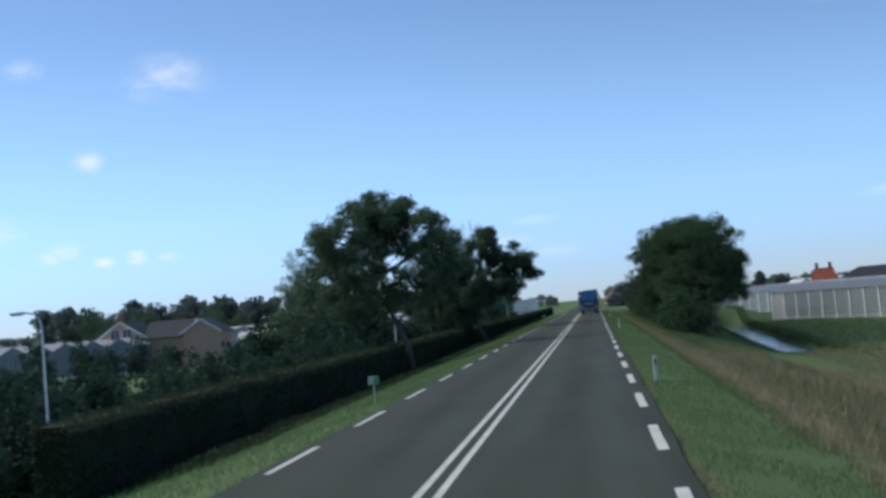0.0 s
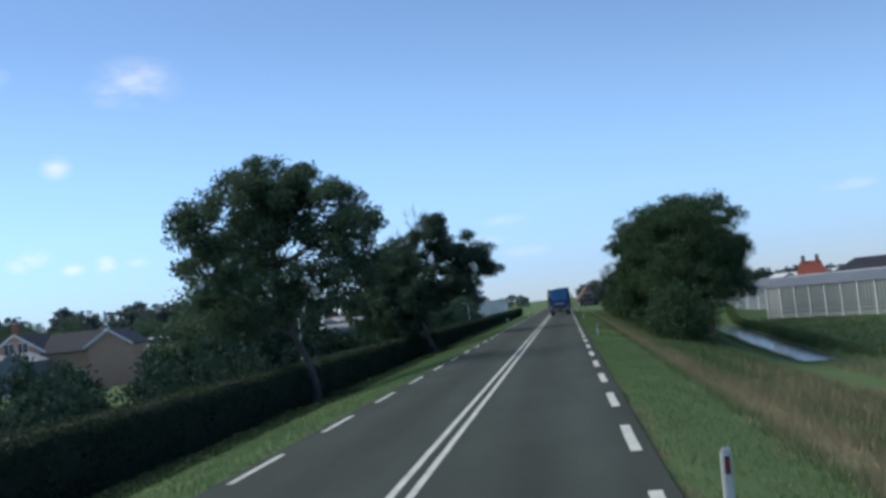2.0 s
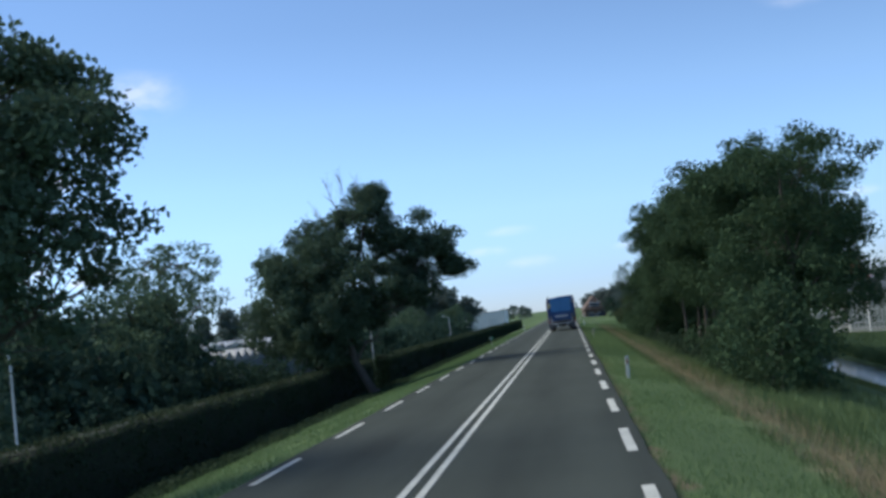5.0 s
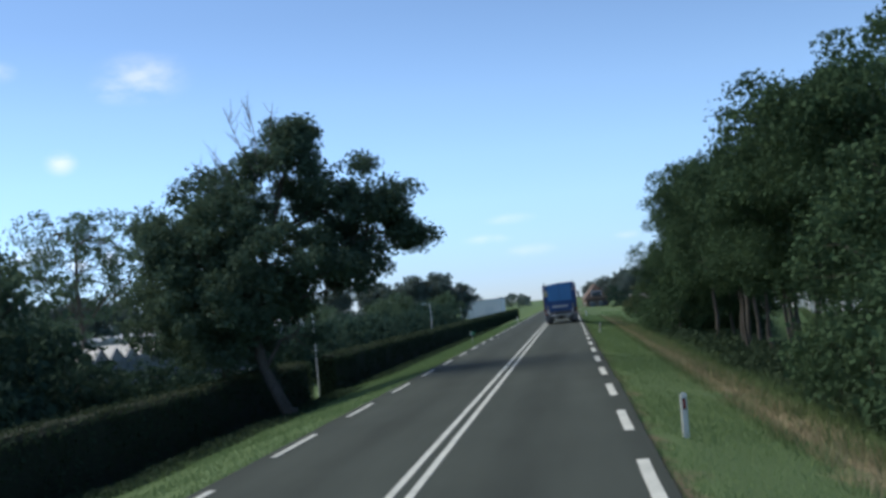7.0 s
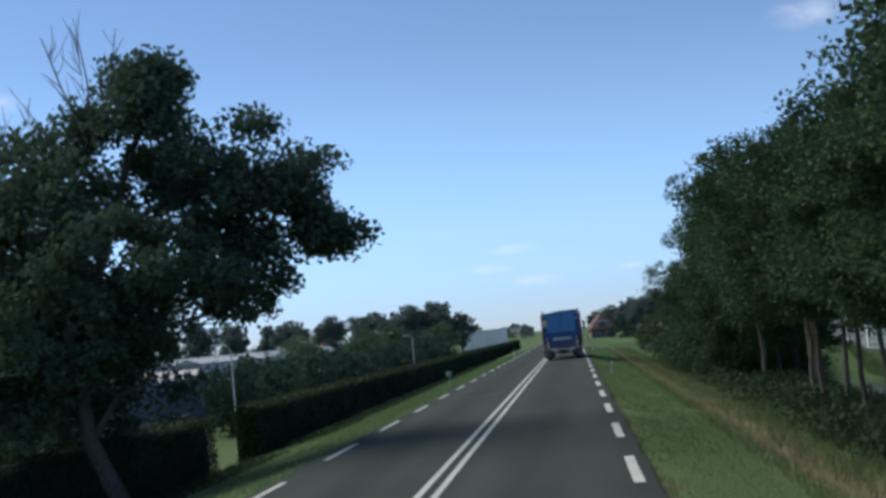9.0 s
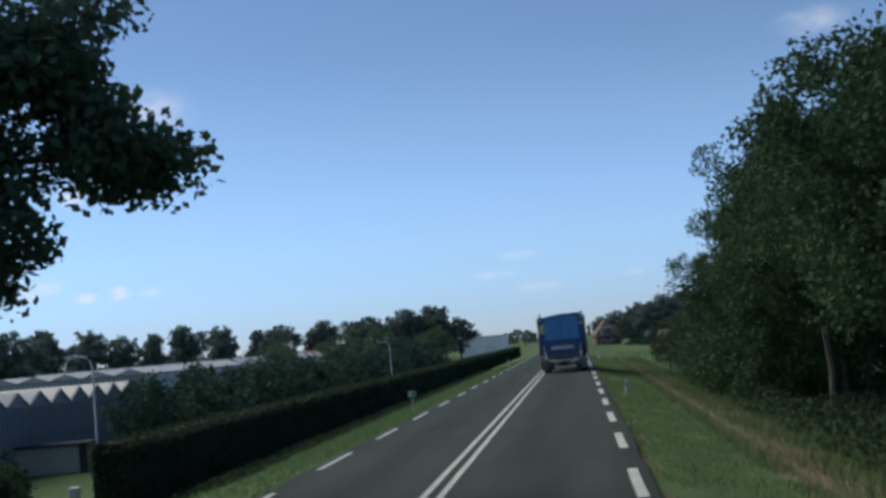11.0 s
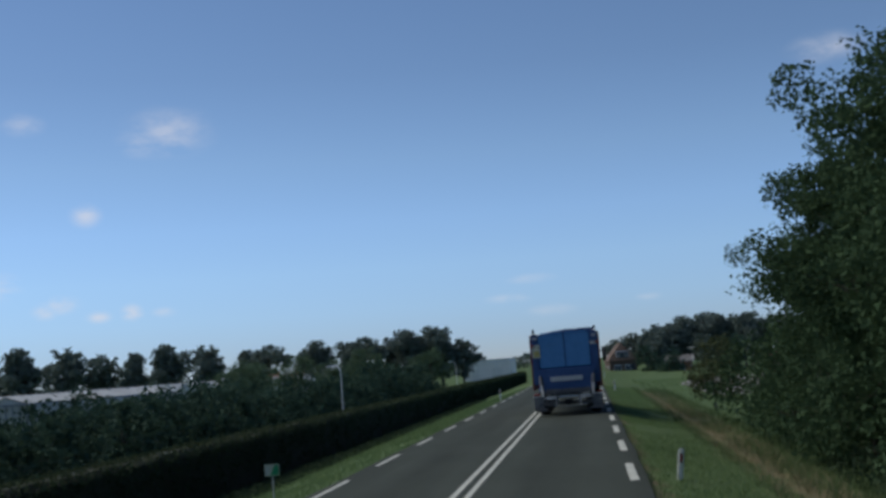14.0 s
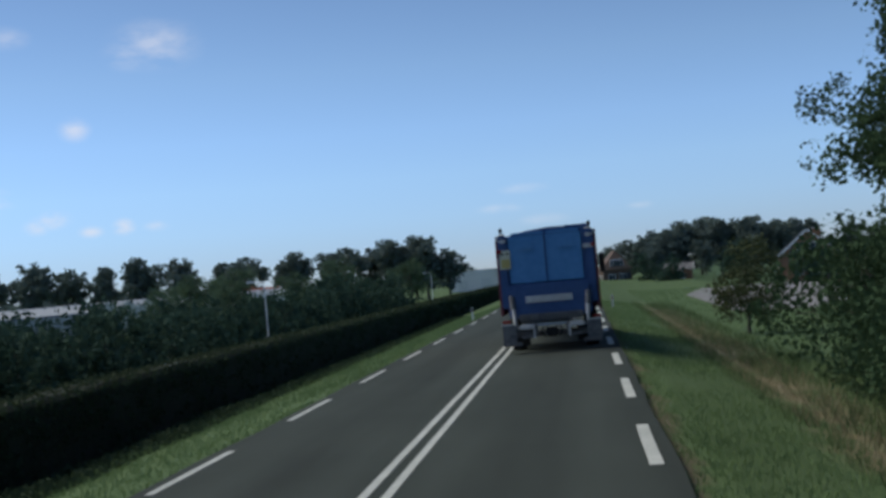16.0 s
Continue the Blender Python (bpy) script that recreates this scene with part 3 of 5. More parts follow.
# ---- trees ----
def leaf_centres(rng, lobes, clumps, per, spread, shell=0.5, bough=0):
    """Clumps of leaves spread through the crown's lobes; with bough, they gather in boughs of that many, with gaps between. A lobe's seventh number is its leafiness."""
    size = np.array([(q[3] * q[4] * q[5]) ** (2 / 3) * (q[6] if len(q) > 6 else 1.0) for q in lobes])
    n = clumps // bough if bough else clumps
    pick = rng.choice(len(lobes), n, p=size / size.sum())
    d = rng.normal(size=(n, 3))
    d /= np.linalg.norm(d, axis=1)[:, None]
    r = shell + (0.98 - shell) * np.sqrt(rng.random(n))
    L = np.array([q[:6] for q in lobes])[pick]
    if bough:
        r *= 0.96
    mid = L[:, :3] + d * r[:, None] * L[:, 3:6]
    if bough:
        out = rng.normal(size=(n, bough, 3))
        out *= (rng.random((n, bough)) ** 0.45 / np.linalg.norm(out, axis=2))[:, :, None]
        mid = (mid[:, None, :] + out * (0.35 + 0.3 * rng.random(n))[:, None, None] * np.array([1, 1, 0.75])).reshape(-1, 3)
    s = spread * (0.6 + 0.8 * rng.random(len(mid)))
    ball = rng.normal(size=(len(mid), per, 3))
    ball *= (rng.random((len(mid), per)) ** 0.4 / np.linalg.norm(ball, axis=2))[:, :, None]
    pts = mid[:, None, :] + ball * (1.75 * s)[:, None, None] * np.array([1, 1, 0.72])
    return mid, pts.reshape(-1, 3)


def tree(name, m, lobes, trunk, label, leaf, clumps=420, per=22, size=0.2, spread=0.32, seed=1, shell=0.5, bare=None, twigs=60, thick=0.22, group="", category="tree", bough=0):
    """A tapered trunk that follows `trunk`, limbs into the crown's lobes, twigs, and clumps of leaves."""
    rng = np.random.default_rng(seed)
    ob = thing(name, m, label, category, group)
    mid, pts = leaf_centres(rng, lobes, clumps, per, spread, shell, bough)
    pts = pts[pts[:, 2] > 0.05]
    top = len(trunk) - 1
    bits = [tube(trunk, [thick * (1 - 0.62 * i / top) for i in range(top + 1)], 9)]
    flare = trunk[0]
    bits.append(tube([Vector(flare) - Vector((0, 0, 0.15)), Vector(flare) + Vector((0, 0, 0.35))], [thick * 1.45, thick * 0.98], 9))
    tv, tf = joined(bits)
    piece("trunk", mesh_of("trunk", tv, tf, [M["bark"]]), ob)
    bits = []
    for q in lobes:
        goal = Vector(q[:3])
        i = min(range(max(1, top // 3), top + 1), key=lambda i: (Vector(trunk[i]) - goal).length + 2.0 * max(0, trunk[i][2] - goal.z + 0.8))
        a = Vector(trunk[i])
        bend = a.lerp(goal, 0.5) + Vector((0, 0, 0.12 * (goal - a).length)) + Vector(rng.normal(size=3)) * 0.15
        bits.append(tube([a, bend, goal], [thick * 0.42, thick * 0.28, thick * 0.13], 6))
        order = rng.permutation(len(mid))
        near = [Vector(p) for p in mid[order] if sum(((p[j] - q[j]) / q[3 + j]) ** 2 for j in range(3)) < 1.4]
        for p in near[: max(4, twigs // len(lobes))]:
            s = a.lerp(goal, 0.45 + 0.55 * rng.random())
            bits.append(tube([s, s.lerp(p, 0.55) + Vector(rng.normal(size=3)) * 0.12, p], [thick * 0.13, thick * 0.08, 0.008], 4))
    v, f = joined(bits)
    piece("branching", mesh_of("branching", v, f, [M["bark"]]), ob)
    if bare:
        bits = []
        for p0, p1, k in bare:
            p0, p1 = Vector(p0), Vector(p1)
            bits.append(tube([p0, p0.lerp(p1, 0.5) + Vector(rng.normal(size=3)) * 0.08, p1], [0.03, 0.02, 0.008], 4))
            for _ in range(k):
                s = p0.lerp(p1, 0.25 + 0.6 * rng.random())
                w = s + Vector((rng.normal() * 0.35, rng.normal() * 0.35, 0.35 + 0.45 * rng.random()))
                bits.append(tube([s, s.lerp(w, 0.5) + Vector(rng.normal(size=3)) * 0.04, w], [0.014, 0.010, 0.005], 4))
        v, f = joined(bits)
        tagged(piece("leafless_spray", mesh_of("leafless_spray", v, f, [M["twig"]]), ob), "bare leafless twigs")
    piece("crown", quads_mesh("crown", pts, size, rng, leaf), ob)
    return ob


tree("roadside_tree", pose(-8.9, 68.2, -1.6),
     [(-3.0, 0, 7.9, 2.8, 3.0, 2.3, 1.3), (-1.7, 0.2, 9.2, 2.3, 2.4, 1.5, 1.5), (0.2, 0.4, 8.7, 2.4, 2.6, 1.7, 1.5), (-0.8, -0.4, 6.4, 4.2, 3.4, 2.0, 0.5), (2.0, 0, 7.0, 1.6, 2.0, 1.7, 1.1), (-4.4, 0.3, 6.0, 1.5, 2.0, 1.5, 0.9),
      (1.9, 0.2, 4.8, 1.5, 1.8, 1.2, 0.8), (-1.5, 0.5, 4.4, 2.8, 2.5, 1.2, 0.5), (-3.7, -0.2, 4.3, 1.4, 1.6, 0.9, 0.8)],
     [(0, 0, 0), (0.0, 0, 1.0), (-0.25, 0.05, 2.0), (-0.75, 0.1, 3.1), (-1.2, 0.1, 4.4), (-1.4, 0, 6.0), (-1.2, 0, 7.6), (-1.0, 0, 9.0)],
     "tall broadleaf tree with an open dark green crown on the bank", M["leaf_ash"], 960, 74, 0.145, 0.29, 21, shell=0.4, twigs=240, thick=0.2, bough=4)
tree("roadside_tree", pose(-7.7, 104.6, -1.2),
     [(0.2, 2.0, 9.0, 1.7, 2.0, 1.5, 1.7), (-2.5, 1.2, 7.0, 2.5, 2.4, 1.9, 1.1), (2.3, 2.2, 7.5, 2.0, 2.2, 1.4, 1.3), (3.9, 2.6, 7.1, 1.1, 1.5, 0.8, 1.4), (0, 1.0, 5.8, 3.4, 3.0, 2.4),
      (-2.2, 0.4, 4.0, 2.7, 2.6, 1.6), (1.9, 1.6, 5.0, 1.9, 1.8, 1.0), (4.2, 2.8, 6.1, 0.8, 1.2, 0.55), (-0.2, 0.6, 3.5, 1.6, 1.7, 1.1), (-4.4, 1.6, 6.2, 1.3, 1.8, 1.5), (3.1, 2.4, 6.3, 1.2, 1.4, 0.8), (1.8, 1.0, 4.25, 1.0, 1.2, 0.65, 1.2), (0.4, 0.8, 2.9, 1.2, 1.4, 0.7), (-2.0, 0.6, 2.5, 1.8, 1.8, 0.9), (-3.6, 1.0, 3.6, 1.5, 1.8, 1.2)],
     [(0.1, 0, 0), (-0.28, 0, 0.8), (-0.72, 0.1, 1.7), (-1.0, 0.3, 2.9), (-0.9, 0.6, 4.4), (-0.4, 1.1, 6.2), (0, 1.7, 8.2)],
     "dark broadleaf tree with bare twigs above a dense crown", M["leaf_oak"], 1100, 82, 0.145, 0.29, 22, shell=0.2, twigs=120, thick=0.22, bough=4,
     bare=[((-0.7, 1, 8.4), (-1.7, 1.1, 11.0), 14), ((-0.6, 1, 8.4), (-0.8, 0.9, 11.3), 14), ((-0.4, 1, 8.6), (0.1, 1.1, 11.0), 12), ((-1.2, 1, 7.6), (-2.5, 1, 9.9), 7), ((-1.9, 1, 7.0), (-3.0, 1.2, 9.2), 6)])
tree("roadside_tree", pose(-11.4, 109.8, -2.0),
     [(-1.0, 0, 6.4, 2.4, 2.4, 2.0), (0.6, 0, 7.6, 1.9, 2.0, 1.8), (0, 0, 5.0, 3.0, 2.8, 2.0), (-2.4, 0.2, 4.6, 1.8, 2, 1.5), (0.6, 0, 3.4, 2.2, 2.2, 1.2)],
     [(0, 0, 0), (0, 0, 1.5), (0.1, 0, 3.0), (0, 0, 5.0), (0.1, 0, 7.2)],
     "dark broadleaf tree with a dense crown behind the bank", M["leaf_oak"], 520, 48, 0.17, 0.32, 23, shell=0.3, twigs=60, thick=0.2)
tree("open_tree", pose(-32.0, 145.0, -2.2),
     [(-1.5, 0, 12.0, 3.2, 3.2, 2.0), (2.4, 0, 11.3, 2.8, 3.0, 2.2), (-3.6, 0, 9.0, 2.4, 2.6, 2.0), (0.2, 0, 9.2, 3.6, 3.2, 2.2), (3.8, 0.2, 8.2, 1.9, 2.2, 1.6), (-0.6, 0, 6.6, 3.2, 3, 1.6)],
     [(0, 0, 0), (0.1, 0, 2.5), (0, 0, 5.0), (-0.2, 0, 8.0), (0, 0, 11.0)],
     "slender tree with a thin open crown showing the sky", M["leaf_ash"], 300, 26, 0.24, 0.36, 24, shell=0.45, twigs=170, thick=0.25)

# shrubs and small trees behind the hedge: a few kinds, copied
SHRUBS = []
for k in range(4):
    rng = np.random.default_rng(40 + k)
    lobes = [(rng.normal() * 0.6, rng.normal() * 0.6, 1.0 + 1.4 * rng.random(), 1.0 + 0.6 * rng.random(), 1.0 + 0.6 * rng.random(), 0.8 + 0.6 * rng.random()) for _ in range(5)] + [(0, 0, 0.8, 1.5, 1.5, 0.9), (0.2, 0, 2.7, 0.6, 0.6, 0.9)]
    SHRUBS.append(tree("shrub", pose(-14 - 2 * k, 30 + 3 * k, -2.2), lobes, [(0, 0, 0), (0.05, 0, 0.8), (0, 0.05, 1.6), (0.1, 0, 2.4)],
                       "dense dark green shrub behind the hedge", M["leaf_shrub"], 100, 16, 0.25, 0.28, 50 + k, shell=0.35, twigs=30, thick=0.08, group="shrubs behind the hedge", category="shrub"))
rng = np.random.default_rng(5)
rows = [(-15.0 - 2.2 * rng.random(), 145 + 3.0 * i + rng.normal() * 0.8, 0.95 + 0.16 * rng.random() + 0.008 * i) for i in range(32)]
rows += [(-16.3, 142.6, 1.1), (-15.6, 146.5, 1.0)]
rows += [(-14.5 - 4 * rng.random(), 22 + 5.2 * i + rng.normal(), 0.75 + 0.3 * rng.random()) for i in range(12)]
rows += [(-20 - 7 * rng.random(), 40 + 6.5 * i + rng.normal(), 0.6 + 0.2 * rng.random()) for i in range(7)]
rows += [(-17.0 - 4.5 * rng.random(), 90 + 3.4 * i + rng.normal() * 0.6, 1.4 + 0.35 * rng.random()) for i in range(8)]
rows += [(-21 - 9 * rng.random(), 190 + 3.6 * i + rng.normal() * 2, 0.85 + 0.3 * rng.random()) for i in range(18)]
rows += [(-22 - 16 * rng.random(), 50 + 3.4 * i + rng.normal(), 0.6 + 0.2 * rng.random()) for i in range(8)]
rows += [(-13.2 - 1.8 * rng.random() - 2.6 * (i % 3), 12 + 2.4 * i + rng.normal() * 0.5, 0.72 + 0.22 * rng.random()) for i in range(26)]
rows += [(-42 - 2.6 * i, 113 + 7 * rng.random(), 0.92 + 0.14 * rng.random()) for i in range(7)] + [(-15.9, 126.2, 0.64), (-14.9, 126.3, 0.60), (-17.8, 126.5, 0.7)]
rows += [(-15.5 - 4 * rng.random(), 111 + 1.7 * i, 0.76 + 0.12 * rng.random()) for i in range(7)]
rows += [(-18.5 - 8 * rng.random(), 158 + 1.9 * i, 0.98 + 0.2 * rng.random()) for i in range(9)] + [(-18 - 6 * rng.random(), 175 + 3 * i, 0.95 + 0.2 * rng.random()) for i in range(9)]
rows += [(-21 - 1.35 * i, 107 + 5 * rng.random(), 1.15 + 0.3 * rng.random()) for i in range(7)]
rows += [(-14.2 - 4.5 * rng.random(), 84 + 2.7 * i + rng.normal() * 0.6, 0.95 + 0.3 * rng.random()) for i in range(10)]
rows += [(-18.4 - 1.2 * rng.random(), 156 + 2.6 * i + rng.normal() * 0.5, 0.98 + 0.14 * rng.random()) for i in range(10)]
rows += [(-14.6 - 0.8 * rng.random(), 150 + 4.0 * i + rng.normal() * 0.8, 0.92 + 0.14 * rng.random()) for i in range(14)]
for x, y, s in rows:
    copy_thing(SHRUBS[rng.integers(4)], pose(x, y, -2.2, 0, 0, rng.random() * 360) @ Matrix.Diagonal((s, s, s * (0.9 + 0.25 * rng.random()), 1)))

# taller trees in the gardens beyond
MEDIUM = []
for k in range(3):
    rng = np.random.default_rng(60 + k)
    lobes = [(rng.normal() * 1.5, rng.normal() * 1.3, 4.6 + 3.2 * rng.random(), 1.7 + rng.random(), 1.7 + rng.random(), 1.3 + 0.8 * rng.random()) for _ in range(7)] + [(0, 0, 4.2, 2.4, 2.4, 1.6), (0.1, 0, 8.0, 1.4, 1.4, 1.3)]
    MEDIUM.append(tree("garden_tree", pose((-20.5, -22.5, -18.5)[k], (91, 100, 105)[k], -2.2) @ Matrix.Diagonal((0.85, 0.85, 0.85, 1)), lobes, [(0, 0, 0), (0.1, 0, 1.6), (0, 0.1, 3.4), (0.1, 0, 5.5), (0, 0, 7.6)],
                       "leafy green garden tree with a rounded crown", M["leaf_ash"], 260, 20, 0.30, 0.38, 70 + k, shell=0.35, twigs=40, thick=0.2, group="garden trees"))
for x, y, s, k in ((-17, 97, 0.7, 1), (-27, 113.5, 0.62, 2), (-45, 175, 0.7, 1), (-27, 205, 0.66, 0), (-34, 232, 0.8, 2), (-24, 232, 0.75, 1), (-27, 262, 0.95, 0), (-21, 285, 0.9, 2), (-46, 280, 0.9, 1), (-19.5, 200, 0.75, 0),
                   (-78.4, 205.0, 1.09, 0), (-81.9, 208.0, 0.95, 1), (-88.3, 211.0, 1.08, 2), (-85.8, 205.0, 0.95, 0), (-74.7, 208.0, 0.81, 1), (-69.3, 211.0, 0.93, 2), (-65.5, 205.0, 0.95, 0), (-62.2, 208.0, 0.9, 1), (-92.1, 211.0, 1.09, 2)):
    copy_thing(MEDIUM[k], pose(x, y, -2.2, 0, 0, 77 * k + 31 * x) @ Matrix.Diagonal((s, s, s, 1)))

# the far row of round trees
FAR = []
for k in range(4):
    rng = np.random.default_rng(80 + k)
    wide = (1.0, 0.8, 1.15, 0.9)[k]
    lobes = [(rng.normal() * 1.5 * wide, rng.normal() * 1.2, 6.0 + 4.0 * rng.random(), (1.8 + rng.random()) * wide, 2.0, 1.5 + rng.random()) for _ in range(7)] + [(0, 0, 6.4, 3.0 * wide, 2.6, 2.6), (0, 0, 9.8, 1.9 * wide, 1.8, 1.7), (0, 0, 3.4, 2.4 * wide, 2, 1.6)]
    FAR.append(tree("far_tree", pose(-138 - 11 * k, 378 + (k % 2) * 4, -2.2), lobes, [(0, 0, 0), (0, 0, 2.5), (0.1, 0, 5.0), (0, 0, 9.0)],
                    "distant round-crowned tree in a row", M["leaf_far_hazed"], 220, 13, 0.70, 0.5, 90 + k, shell=0.25, twigs=18, thick=0.3, group="distant row of trees"))
rng = np.random.default_rng(6)
for x, y, s in ((-129, 375, 1.25), (-119.4, 375, 1.24), (-111, 376, 1.07), (-102.3, 375, 1.0), (-93, 374, 1.11), (-84.5, 375, 1.09), (-76.3, 377, 0.9), (-68, 366, 0.97), (-58.3, 372, 0.96), (-48.2, 374, 1.0), (-38.1, 376, 1.04), (-31, 378, 1.06), (-26.5, 380, 0.86),
                (-63, 382, 0.84), (-53, 384, 0.92), (-43, 382, 0.98), (-34.5, 385, 1.0), (-183, 380, 1.2), (-88, 386, 0.9),
                (7, 335, 0.52), (10.5, 331, 0.62), (15, 334, 0.74), (19, 330, 0.78), (23, 336, 0.82), (27.5, 331, 0.8), (32, 335, 0.78), (36, 330, 0.7), (41, 334, 0.68), (47, 330, 0.58), (54, 336, 0.52), (14, 318, 0.45), (22, 320, 0.5), (17, 326, 0.72), (25.5, 328, 0.78), (29.5, 326, 0.76), (34, 327, 0.72), (39, 331, 0.7), (13, 327, 0.62), (31, 322, 0.5), (62, 330, 0.5),
                (-99, 226, 0.86), (-93, 232, 0.9), (-84, 224, 0.85), (-78, 230, 0.88), (-71, 226, 0.84), (-63, 222, 0.8), (-104, 228, 0.9)):
    z = -2.2 if x < 0 else -1.6
    s *= 1.1 if x < 0 else 1.06
    copy_thing(FAR[rng.integers(4)], pose(x, y, z, 0, 0, rng.random() * 360) @ Matrix.Diagonal((s, s, s, 1)))


def far_woods():
    rng = np.random.default_rng(7)
    pts = []
    for x0, x1, y, h in ((-700, -150, 560, 13), (-330, -20, 720, 11), (15, 420, 640, 10), (60, 220, 420, 7)):
        n = int((x1 - x0) * 26)
        x = x0 + (x1 - x0) * rng.random(n)
        top = np.array([h * (0.62 + 0.55 * noise.noise((q * 0.055, y, 0)) + 0.22 * noise.noise((q * 0.22, y, 5))) for q in x])
        z = -2.2 + np.maximum(top, 2.0) * np.sqrt(rng.random(n))
        pts.append(np.stack([x, y + 6 * rng.normal(size=n), z], 1))
    tagged(new("far_woods", quads_mesh("far_woods", np.concatenate(pts), 1.7, rng, M["leaf_far_hazed"], aspect=0.8)), "distant woods along the horizon", "woods", kind="stuff")


far_woods()

# the grove on the ditch bank
GROVE = []
for k in range(4):
    rng = np.random.default_rng(100 + k)
    low = (1.0, 3.8, 3.4, 2.8)[k]
    lobes = [(rng.normal() * 1.3, rng.normal() * 1.3, low + 1.2 + (7.4 - low) * rng.random(), 1.7 + 0.9 * rng.random(), 1.7 + 0.9 * rng.random(), 1.4 + 0.7 * rng.random()) for _ in range(8)]
    lobes += [(0, 0, low + 1.8, 2.7, 2.7, 1.8), (0.1, 0, 8.9, 1.6, 1.6, 1.5), (0, 0, 6.3, 2.8, 2.8, 1.9)]
    if k == 0:
        lobes += [(-0.7, -0.4, 1.4, 1.8, 2.2, 1.3), (-1.6, 0, 2.2, 1.6, 1.8, 1.5), (1.8, 0, 4.2, 2.2, 2.0, 1.8)]
    GROVE.append(tree("grove_tree", pose((9.8, 10.4, 10.8, 10.2)[k], (90, 97, 104, 111)[k], float(ground_z((9.8, 10.4, 10.8, 10.2)[k], (90, 97, 104, 111)[k])) - 0.03) @ Matrix.Diagonal((0.96, 1, (0.83, 0.9, 0.97, 1.0)[k], 1)), lobes, [(0, 0, 0), (0.12, 0, 1.4), (0.05, 0.1, 2.8), (0.15, 0, 4.6), (0.05, 0, 6.6), (0.1, 0, 8.8)],
                      ("bushy dark green tree leafy down to the ground beside the ditch", "dark green alder tree with a bare lower trunk beside the ditch")[k > 0], M["leaf_alder"], 540, 60, 0.14, 0.31, 110 + k, shell=0.2, twigs=70, thick=0.11, bough=3, group="grove beside the ditch"))
for x, y, s, k in ((11.2, 95, 0.72, 2), (11.5, 112.0, 0.95, 2), (12.6, 117.5, 0.9, 3), (10.9, 120.5, 0.9, 1), (12.0, 104.0, 0.85, 1), (11.7, 100.0, 0.8, 3), (10.8, 126.0, 0.95, 1), (9.5, 101.5, 0.76, 1), (9.4, 107.0, 0.76, 3), (10.0, 114.0, 0.85, 2), (9.7, 119.5, 0.82, 1), (12.2, 109.5, 0.9, 1), (9.5, 117, 0.9, 1), (11.4, 116, 1.05, 3), (10.4, 123, 1.0, 2), (11.8, 129, 1.04, 1), (10.0, 132, 1.0, 3), (11.6, 137, 1.0, 2), (11.2, 141.5, 1.05, 1), (11.3, 148.5, 0.95, 0), (12.5, 122, 1.05, 1), (10.2, 151.2, 0.76, 0), (11.0, 152.5, 0.9, 2), (13.0, 142, 0.85, 0), (12.0, 148.5, 0.8, 0), (9.6, 139.5, 0.85, 0), (12.4, 137, 0.9, 0), (13.5, 144.5, 0.9, 0), (11.9, 146.3, 1.18, 2), (11.4, 154.5, 1.02, 3)):
    copy_thing(GROVE[k], pose(x, y, float(ground_z(x, y)) - 0.05, 0, 0, 47 * x + 13 * y) @ Matrix.Diagonal((s, s, s, 1)))
BANK = []
for k in range(2):
    rng = np.random.default_rng(140 + k)
    lobes = [(rng.normal() * 0.6, rng.normal() * 0.6, 0.9 + 1.5 * rng.random(), 1.0 + 0.5 * rng.random(), 1.0 + 0.5 * rng.random(), 0.8 + 0.5 * rng.random()) for _ in range(6)] + [(0, 0, 0.7, 1.5, 1.5, 0.8)]
    BANK.append(tree("shrub", pose(8.0 + 0.4 * k, 83 + 4 * k, float(ground_z(8.0 + 0.4 * k, 83 + 4 * k)) - 0.05), lobes, [(0, 0, 0), (0.05, 0, 0.8), (0, 0.05, 1.6), (0.1, 0, 2.3)],
                     "leafy shrub at the foot of the grove", M["leaf_alder"], 100, 36, 0.15, 0.27, 150 + k, shell=0.35, twigs=24, thick=0.07, group="shrubs under the grove", category="shrub"))
for x, y, s, k in ((8.2, 84, 0.8, 0), (8.6, 88, 1.0, 1), (8.0, 93, 0.7, 2), (8.6, 98, 0.6, 3), (8.4, 136, 0.9, 0), (8.2, 139.5, 0.9, 2), (8.7, 143, 0.95, 3), (8.4, 146, 0.9, 1), (8.5, 149.0, 0.9, 2), (8.6, 153.5, 1.0, 0), (8.9, 157.0, 1.15, 1)):
    copy_thing(BANK[k % 2], pose(x, y, float(ground_z(x, y)) - 0.05, 0, 0, 60 * k + y) @ Matrix.Diagonal((s, s, s, 1)))
for x, y, s, k in ((23.0, 240, 1.1, 0), (26.5, 246, 1.35, 1), (21.0, 275, 1.5, 2), (14.0, 284, 1.2, 3), (31.0, 250, 1.3, 2), (11.5, 300, 1.3, 0)):
    tagged(copy_thing(SHRUBS[k], pose(x, y, -1.55, 0, 0, 40 * k + y) @ Matrix.Diagonal((s, s, s, 1))), "garden shrub on the lawn before the houses", "shrub", "garden shrubs")
tree("young_tree", pose(7.75, 168.1, -0.80), [(0, 0, 1.7, 1.2, 1.2, 0.9), (0.35, 0, 2.6, 0.9, 0.9, 0.7), (-0.4, 0, 1.1, 0.8, 0.8, 0.6), (0.7, 0, 1.2, 0.9, 0.9, 0.7)], [(0, 0, 0), (0.03, 0, 0.7), (0, 0, 1.4), (0.05, 0, 2.3)],
     "small young tree with a leafy green crown on the lawn", M["leaf_young"], 180, 24, 0.12, 0.2, 130, twigs=30, thick=0.06)


